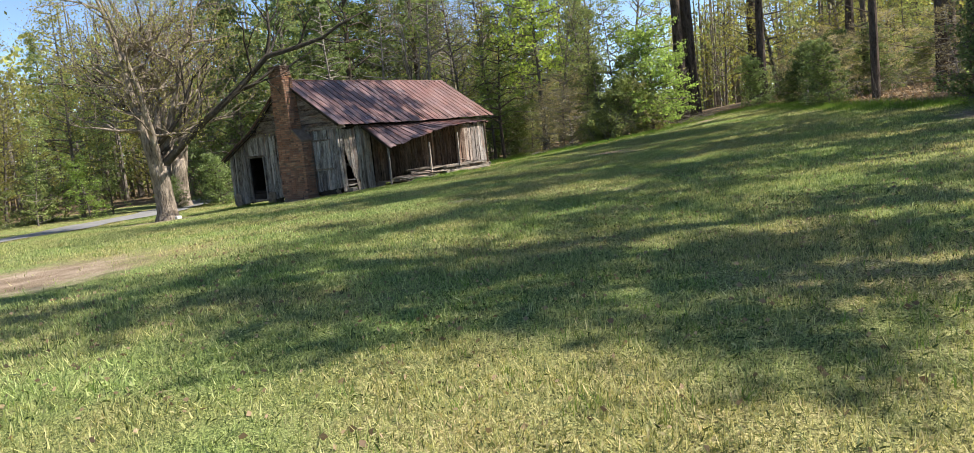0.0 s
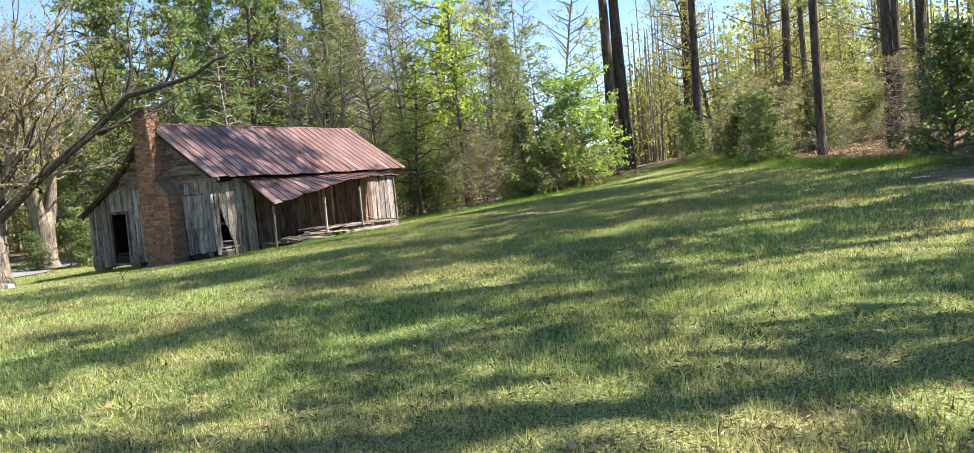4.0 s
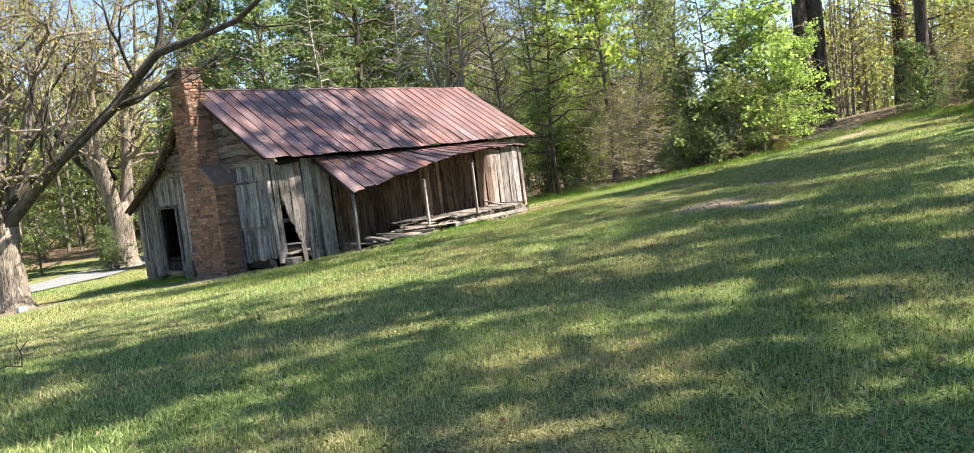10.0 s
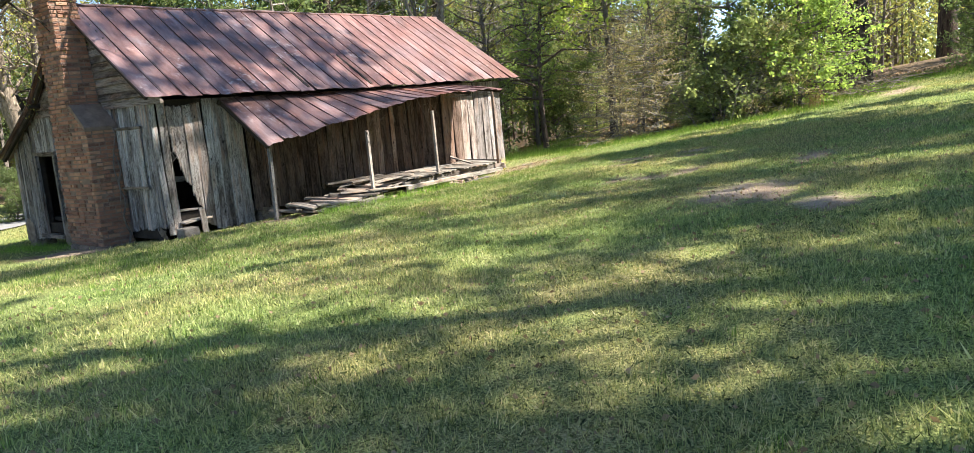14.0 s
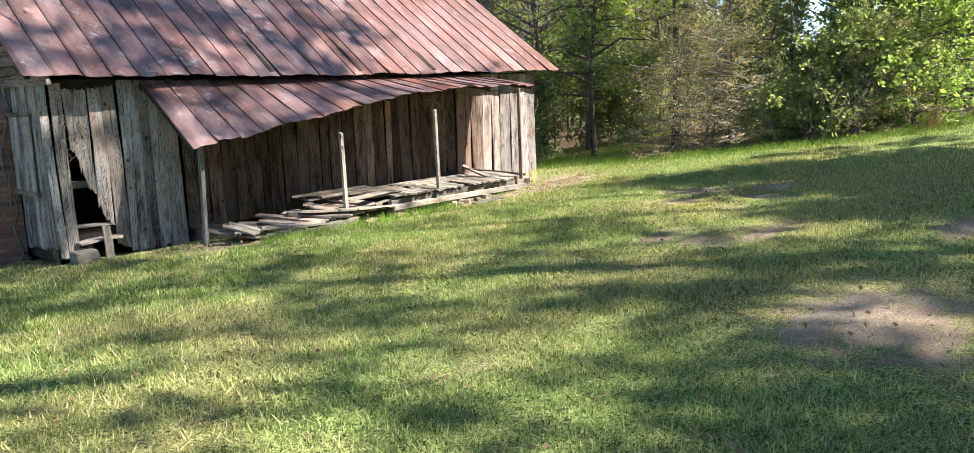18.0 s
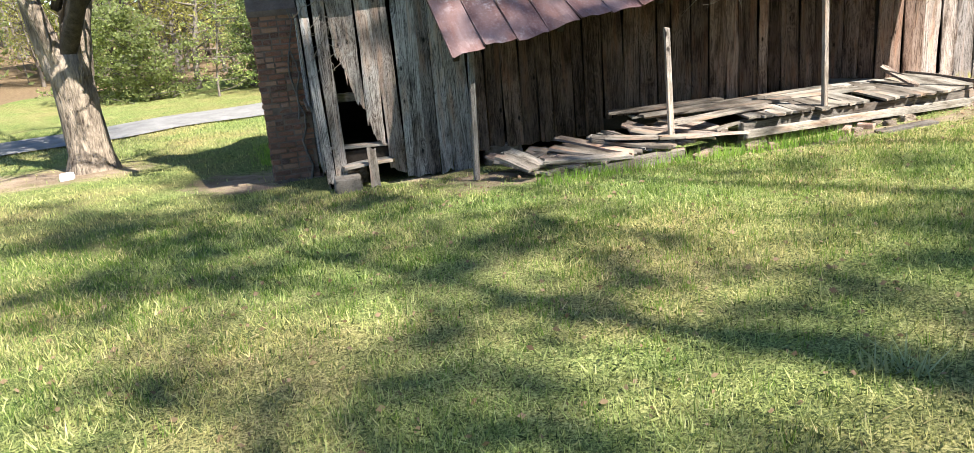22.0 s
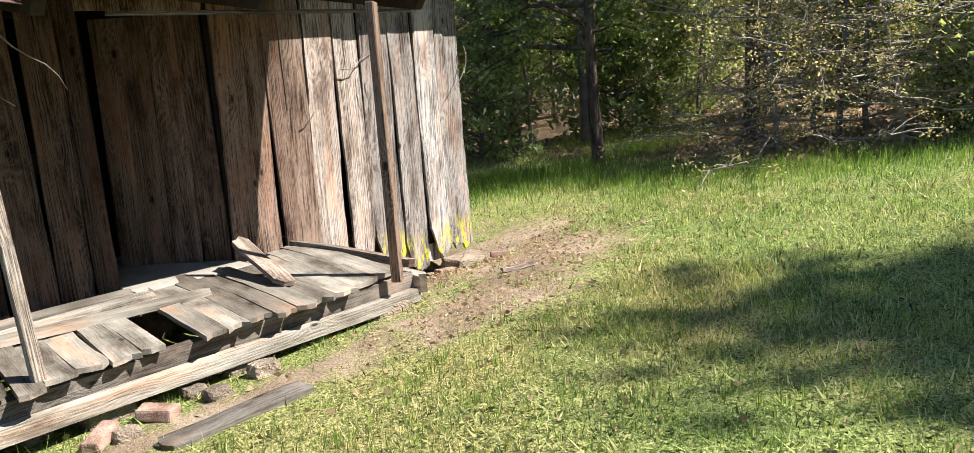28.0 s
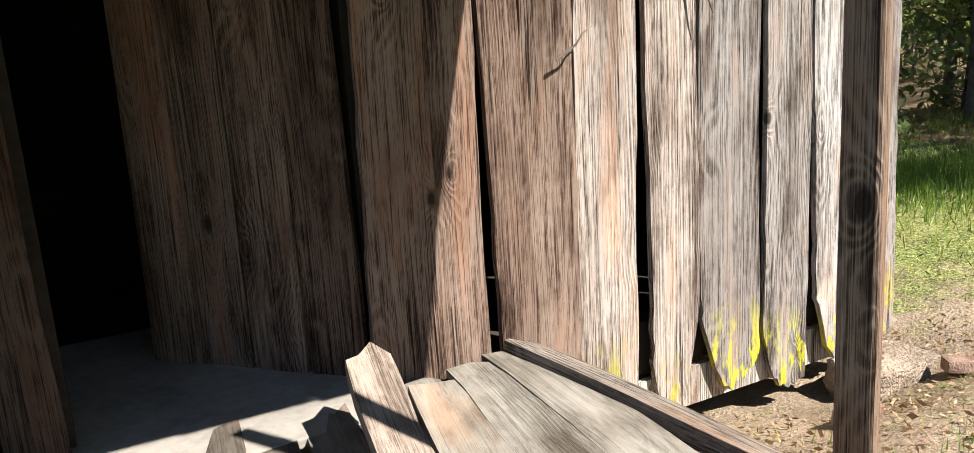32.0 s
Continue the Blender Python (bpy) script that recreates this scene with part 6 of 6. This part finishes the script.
# dark evergreen shrubs at its foot, and the hedge beyond the driveway
again(S_DARK, 24.0, 30.2, 60, 0.55)
again(S_DARK, 25.4, 28.6, 160, 0.8)
again(S_DARK, 29.0, 33.5, 160, 0.9)
for x, y, rz, s, src in ((19.4, 33.6, 0, 0.6, T_MID), (21.6, 33.2, 90, 0.55, T_FRESH), (23.4, 34.2, 200, 0.65, T_MID), (20.4, 35.2, 40, 1.0, S_DARK), (22.6, 35.4, 150, 0.8, T_OLIVE), (17.6, 34.8, 280, 1.0, S_MID), (18.6, 36.6, 310, 0.8, T_OLIVE), (15.6, 36.0, 120, 1.0, S_MID)):
    again(src, x, y, rz, s)


# ---- grass and litter ----
def blades(name, pts, h, w, rs, mat, label, lean=0.5, category="grass"):
    """Many single blades of grass, each a bent triangle, in one mesh."""
    n = len(pts)
    a = rs.uniform(0, 2 * np.pi, n)
    hh = h * rs.uniform(0.5, 1.4, n)
    ww = w * rs.uniform(0.6, 1.3, n)
    base = np.stack([pts[:, 0], pts[:, 1], ground_z(pts[:, 0], pts[:, 1]) - 0.015], -1)
    side = np.stack([np.cos(a) * ww / 2, np.sin(a) * ww / 2, np.zeros(n)], -1)
    b = a + rs.normal(0, 1.0, n) + np.pi / 2
    ln = hh * np.abs(rs.normal(0, lean, n))
    tip = base + np.stack([np.cos(b) * ln, np.sin(b) * ln, hh + 0.015], -1)
    v = np.stack([base - side, base + side, tip], 1).reshape(-1, 3)
    return tagged(new(name, quad_mesh(name, v, mat, 3)), label, category, kind="stuff")


WALKED = [(0.0, -1.9), (2.9, -1.4), (6.0, 0.3), (9.4, 2.3), (13.2, 4.3), (16.5, 5.6), (18.6, 6.9), (21.0, 8.3), (23.2, 9.6), (24.8, 11.1), (26.3, 12.8), (27.9, 15.2)]


def off_path(x, y):
    d = np.full(x.shape, 1e9)
    for (x0, y0), (x1, y1) in zip(WALKED, WALKED[1:]):
        dx, dy = x1 - x0, y1 - y0
        t = np.clip(((x - x0) * dx + (y - y0) * dy) / (dx * dx + dy * dy), 0, 1)
        d = np.minimum(d, np.hypot(x - x0 - t * dx, y - y0 - t * dy))
    return d


def patchy(x, y, scale, seed):
    """Smooth patchiness between 0 and 1."""
    r = np.random.RandomState(seed)
    z = np.zeros_like(x)
    for k in range(7):
        a, ph, s = r.uniform(0, 6.3), r.uniform(0, 6.3), scale * r.uniform(0.5, 1.9)
        z += np.sin((x * np.cos(a) + y * np.sin(a)) * s + ph)
    return 1 / (1 + np.exp(-1.1 * z))


def lawn_points(n, seed, box, keep):
    r = np.random.RandomState(seed)
    x, y = r.uniform(box[0], box[1], n), r.uniform(box[2], box[3], n)
    ok = on_lawn(x, y) & ~((x > 21.3) & (x < 31.2) & (y > 17.35) & (y < 23.2)) & ~((x > 23.4) & (x < 29.3) & (y > 16.1) & (y < 17.5))
    p = keep(x, y) * (1 - np.clip(bare_at(x, y) * 1.8 + 0.5 * (patchy(x, y, 3.0, 8) - 0.5), 0, 1) * 0.96)
    ok &= r.uniform(0, 1, n) < p
    return np.stack([x[ok], y[ok]], -1)


rs = np.random.RandomState(5)
near = lawn_points(2600000, 1, (-1, 33, -5, 18), lambda x, y: np.clip(1.25 - off_path(x, y) / 5.0, 0.0, 1) * (0.35 + 0.65 * patchy(x, y, 1.6, 3)))
blades("lawn_grass", near, 0.042, 0.0068, rs, GRASS, "short mown spring grass of the lawn", 1.0)
mid = lawn_points(1500000, 2, (-6, 44, -8, 30), lambda x, y: np.clip(off_path(x, y) / 4.5, 0.0, 1) * (0.3 + 0.7 * patchy(x, y, 0.9, 4)))
blades("lawn_grass_beyond", mid, 0.045, 0.015, rs, GRASS, "short mown grass farther off on the lawn", 1.0)
low = lawn_points(1100000, 12, (-1, 33, -5, 18), lambda x, y: np.clip(1.2 - off_path(x, y) / 4.5, 0.0, 1) * (0.25 + 0.75 * patchy(x, y, 2.6, 13)))
c = np.stack([low[:, 0], low[:, 1], ground_z(low[:, 0], low[:, 1]) + rs.uniform(0.004, 0.03, len(low))], -1)
tagged(new("lawn_weeds", leaves(c, 0.0085, rs, GRASS, "lawn_weeds", 4.4, 0.25)), "small flat leaves of lawn weeds and clover", "grass", kind="stuff")
tufts = lawn_points(6500, 3, (0, 33, -5, 18), lambda x, y: 0.15 + 0.85 * (patchy(x, y, 0.8, 5) > 0.7))
lush = lawn_points(9000, 21, (18, 34, 10.5, 17), lambda x, y: np.clip((y - 9.5 - 0.2 * np.abs(x - 26)) / 4.0, 0.1, 1) * (0.2 + 0.8 * patchy(x, y, 1.1, 22)))
tufts = np.concatenate([tufts, lush])
tufts = np.repeat(tufts, 12, 0) + rs.normal(0, 0.035, (len(tufts) * 12, 2))
blades("grass_tufts", tufts, 0.06, 0.006, rs, TALL_GRASS, "longer bright green tufts of grass in the lawn", 0.4)
straw = lawn_points(90000, 4, (-1, 33, -4, 18), lambda x, y: np.clip(1.1 - off_path(x, y) / 5.0, 0, 1) * patchy(x, y, 1.2, 6) ** 2)
blades("dry_straw", straw, 0.02, 0.006, rs, DRY_GRASS, "dry straw and dead grass lying in the lawn", 2.6)
# rank grass along the woods and round the house
r = np.random.RandomState(9)
edge = []
GRASS_EDGE = [(24, -2.2), (28, 0.5), (34, 3.5), (42, 7), (43, 10.3), (39.5, 11.0), (36.6, 11.7), (35.1, 13.2), (34.3, 16.2), (34.0, 18.6), (32.6, 21), (32.0, 25)]
for (x0, y0), (x1, y1) in zip(GRASS_EDGE, GRASS_EDGE[1:]):
    n = int(2600 * math.hypot(x1 - x0, y1 - y0) / 3)
    t = r.uniform(0, 1, n)
    edge.append(np.stack([x0 + (x1 - x0) * t + r.normal(0, 0.55, n) - 0.3, y0 + (y1 - y0) * t + r.normal(0, 0.55, n)], -1))
for x, y, sx, sy, n in ((36.8, 19.3, 0.9, 0.5, 2600), (38.6, 21.2, 1.0, 0.8, 2200), (34.6, 19.6, 0.5, 0.8, 2200)):
    edge.append(np.stack([r.normal(x, sx, n), r.normal(y, sy, n)], -1))
edge = np.concatenate(edge)
blades("tall_edge_grass", edge, 0.15, 0.009, rs, TALL_GRASS, "tall bright green grass along the edge of the woods", 0.5)
n = 9000
t = r.uniform(0, 1, n)
foot = np.concatenate([np.stack([20.9 + r.normal(0, 0.15, n), 20.3 + 2.7 * t], -1)[: n // 8], np.stack([23.4 + 3.6 * t, 15.75 + r.normal(0, 0.1, n)], -1)[: n // 6]])
blades("grass_at_house_foot", foot, 0.13, 0.009, rs, TALL_GRASS, "uncut grass along the foot of the house", 0.5)
# pine straw and leaf litter on bare earth
STRAW = leaf_mat("rusty_pine_straw", (0.12, 0.07, 0.04), (0.42, 0.29, 0.18), 0.2)
bx, by = r.uniform(19, 33, 120000), r.uniform(6.5, 17.2, 120000)
ok = (r.uniform(0, 1, 120000) < bare_at(bx, by) * 0.8)
sx, sy = r.uniform(2, 8.5, 16000), r.uniform(6, 12, 16000)
ok2 = r.uniform(0, 1, 16000) < bare_at(sx, sy)
bx, by, ok = np.concatenate([bx, sx]), np.concatenate([by, sy]), np.concatenate([ok, ok2])
blades("pine_straw", np.stack([bx[ok], by[ok]], -1), 0.012, 0.004, rs, STRAW, "dry pine straw scattered on bare earth", 5.0, "litter")
bx, by = r.uniform(0, 33, 15000), r.uniform(-4, 17, 15000)
ok = on_lawn(bx, by) & (off_path(bx, by) < 6)
c = np.stack([bx[ok], by[ok], ground_z(bx[ok], by[ok]) + 0.02], -1)
tagged(new("fallen_leaves", leaves(c, 0.026, rs, LITTER, "fallen_leaves", 1.5, 0.85)), "brown fallen leaves scattered over the lawn", "litter", kind="stuff")
n = 9000
bx, by = r.uniform(28.4, 33.2, n), r.uniform(14.6, 17.6, n)
ok = r.uniform(0, 1, n) < bare_at(bx, by) * 0.75
c = np.stack([bx[ok], by[ok], ground_z(bx[ok], by[ok]) + 0.012], -1)
tagged(new("bark_chips", leaves(c, 0.012, rs, LITTER, "bark_chips", 2.6, 0.7)), "small brown chips and bits of bark on bare earth", "litter", kind="stuff")
n = 26000
bx, by = r.uniform(28, 46, n), r.uniform(-6, 24, n)
ok = ~on_lawn(bx, by) & ~((bx < 31.5) & (by > 17))
c = np.stack([bx[ok], by[ok], ground_z(bx[ok], by[ok]) + 0.02], -1)
tagged(new("forest_litter", leaves(c, 0.06, rs, LITTER, "forest_litter", 1.5, 0.8)), "brown leaf litter on the floor of the woods", "litter", kind="stuff")


# ---- distant woods ----
def far_woods():
    r = np.random.RandomState(15)
    v, f = [], []
    cen = {0: [], 1: [], 2: []}
    q = random.Random(15)
    for i in range(620):
        a = q.uniform(0, 2 * math.pi) if i < 130 else q.uniform(-0.95, 2.3)
        d = q.uniform(38, 85)
        x, y = 22 + d * math.cos(a), 8 + d * math.sin(a)
        if on_lawn(x, y) and x > -55:
            continue
        tall = 2.5 if blocked(x, y) else q.uniform(7, 14)
        z = gz(x, y)
        if tall > 3:
            for j in range(2):
                u, w = q.uniform(-1.5, 1.5) * j, q.uniform(-1.5, 1.5) * j
                tube(v, f, [(x + u, y + w, z - 0.3), (x + u + q.uniform(-0.4, 0.4), y + w, z + tall)], [q.uniform(0.07, 0.2), 0.04], 5)
        k = q.choice((0, 0, 0, 1, 1, 2))
        n = 160 if i < 130 else 560
        c = r.normal(size=(n, 3)) * (1.9, 1.9, tall * 0.28) + (x, y, z + tall * 0.52)
        clump = r.normal(size=(n // 24 + 1, 3)) * (1.8, 1.8, tall * 0.28) + (x, y, z + tall * 0.5)
        c = 0.45 * c + 0.55 * np.repeat(clump, 24, 0)[:n] + r.normal(size=(n, 3)) * 0.3
        low = r.normal(size=(60, 3)) * (1.6, 1.6, 0.9) + (x, y, z + 1.1)
        cen[k].append(np.concatenate([c, low]))
    tagged(new("distant_trunks", mesh_of("distant_trunks", v, f, BARK_GREY)), "grey trunks deep in the surrounding woods", "woods", kind="stuff")
    for k, (mat, what) in enumerate(((LEAF_OLIVE, "olive budding"), (LEAF_MID, "mid-green"), (LEAF_PINE, "dark pine"))):
        tagged(new("distant_foliage", leaves(np.concatenate(cen[k]), 0.14, r, mat, "distant_foliage", 2.0)), what + " foliage deep in the surrounding woods", "woods", kind="stuff")


far_woods()


def far_belt():
    """The woods' last visible depth, a belt of foliage on every side."""
    r = np.random.RandomState(31)
    n = 140000
    a, d = np.where(r.uniform(0, 1, n) < 0.8, r.uniform(-1.0, 2.4, n), r.uniform(0, 6.283, n)), r.uniform(84, 125, n)
    x, y = 22 + d * np.cos(a), 8 + d * np.sin(a)
    top = 15 + 4 * np.sin(a * 23) + 3 * np.sin(a * 57 + 1)
    for cx, cy, g, w in SKY_GAPS:
        top = np.where(np.abs(np.arctan2(y - cy, x - cx) - g) < w, 4, top)
    z = ground_z(x, y) + top * r.uniform(0, 1, n) ** 1.15
    for k, (mat, what) in enumerate(((LEAF_OLIVE, "olive"), (LEAF_MID, "green"))):
        tagged(new("farthest_foliage", leaves(np.stack([x, y, z], -1)[k::2], 0.42, r, mat, "farthest_foliage", 1.8)), what + " foliage of the farthest woods", "woods", kind="stuff")


far_belt()


# ---- deadwood at the foot of the edge pines ----
def deadwood(x, y, n, spread, seed, name="brush_pile", label="pile of dead grey branches at the foot of a pine", long=1.3):
    q = random.Random(seed)
    v, f = [], []
    for i in range(n):
        p = Vector((x + q.gauss(0, spread), y + q.gauss(0, spread * 0.4), 0))
        p.z = gz(p.x, p.y) + q.uniform(0.0, 0.3)
        a = q.uniform(0, 6.3)
        l = q.uniform(0.4, long)
        d = Vector((math.cos(a), math.sin(a), q.uniform(-0.15, 0.3))) * l
        m = p + d * 0.5 + Vector((q.uniform(-0.1, 0.1), q.uniform(-0.1, 0.1), q.uniform(-0.05, 0.1)))
        r = q.uniform(0.004, 0.011)
        tube(v, f, [p, m, p + d], [r, r * 0.8, r * 0.4], 4)
    tagged(new(name, mesh_of(name, v, f, BARK_GREY)), label, "brush pile", kind="stuff")


deadwood(20.2, -3.0, 120, 0.5, 1, long=0.8)
deadwood(23.8, -2.7, 260, 1.2, 2, long=0.8, label="long heap of dead twigs along the edge of the woods")
deadwood(18.3, -4.2, 120, 0.9, 3, long=0.8)
deadwood(39.5, 10.6, 120, 1.2, 4, label="dead branches below the double pine at the lawn's edge", long=1.8)
v, f = [], []
tube(v, f, [(0, 0, -0.1), (0, 0, 0.05), (0.01, 0, 0.34)], [0.2, 0.17, 0.15], 10, 0.05, random.Random(3))
stump = thing("tree_stump", "short sawn stump with a pale top at the lawn's edge", "stump", (20.3, -2.5, gz(20.3, -2.5)))
part("bole", mesh_of("bole", v, f, BARK_PINE, True), stump)
part("cut_face", mesh_of("cut_face", [(0.01 + 0.145 * math.cos(i * 0.63), 0.145 * math.sin(i * 0.63), 0.343) for i in range(10)], [tuple(range(10))], PALE_WOOD), stump)
loose_plank(20.95, -2.55, gz(20.9, -2.6), 1.15, 0.1, 170, 62, 0, PALE_WOOD, "pale board leaning against a pine trunk", group="")
post_ = thing("fence_post", "short pale fence post among the shrubs", "fence post", (37.6, 4.8, gz(37.6, 4.8) - 0.1), me=box_mesh("fence_post", (0.1, 0.1, 1.2), PALE_WOOD, 0.012, 0.01, rng))

# a dry orange weed at the thicket's edge
q = np.random.RandomState(44)
at = np.stack([36.9 + q.normal(0, 0.12, 160), 11.3 + q.normal(0, 0.12, 160)], -1)
blades("dry_weed", at[::2], 0.45, 0.01, q, leaf_mat("dry_orange_weed", (0.24, 0.14, 0.07), (0.42, 0.27, 0.14), 0.3), "dry orange weed standing at the edge of the thicket", 0.25, "weed")


# small things on the lawn
rock("white_stone", (0.2, 0.16, 0.15), plain("pale_quartz", (0.5, 0.48, 0.45), (0.72, 0.7, 0.66), 9, 0.8, 0.5, 0.01, 0), 301, None, Matrix.Translation((17.75, 21.75, gz(17.75, 21.75) - 0.03)), "pale rounded stone at the foot of the old tree", "stone", 0.08)
q = random.Random(8)
v, f = [], []
for line in ([(0, 0, 0.0), (0.03, 0.02, 0.12), (0.0, 0.05, 0.24), (0.04, 0.07, 0.33)], [(0.02, 0.03, 0.17), (0.1, 0.05, 0.24), (0.15, 0.05, 0.26)], [(0, 0, 0.01), (-0.12, 0.02, 0.05), (-0.2, 0.03, 0.04)]):
    tube(v, f, line, [0.008, 0.006, 0.005, 0.003][:len(line)], 5)
stick = thing("dead_stick", "small forked dead stick standing up in the grass", "stick", (13.8, 11.7, gz(13.8, 11.7)), me=mesh_of("dead_stick", v, f, NEAR_BLACK, True))
for x, y, n, sd in ((23.42, 10.76, 46, 3), (23.3, 10.84, 30, 4)):
    r2 = np.random.RandomState(sd)
    at = np.stack([x + r2.normal(0, 0.035, n), y + r2.normal(0, 0.035, n)], -1)
    blades("pale_weed", at, 0.1, 0.016, r2, leaf_mat("pale_weed_leaves", (0.2, 0.26, 0.14), (0.42, 0.48, 0.3), 0.4), "pale grey-green weed in the thin grass", 0.8, "weed")
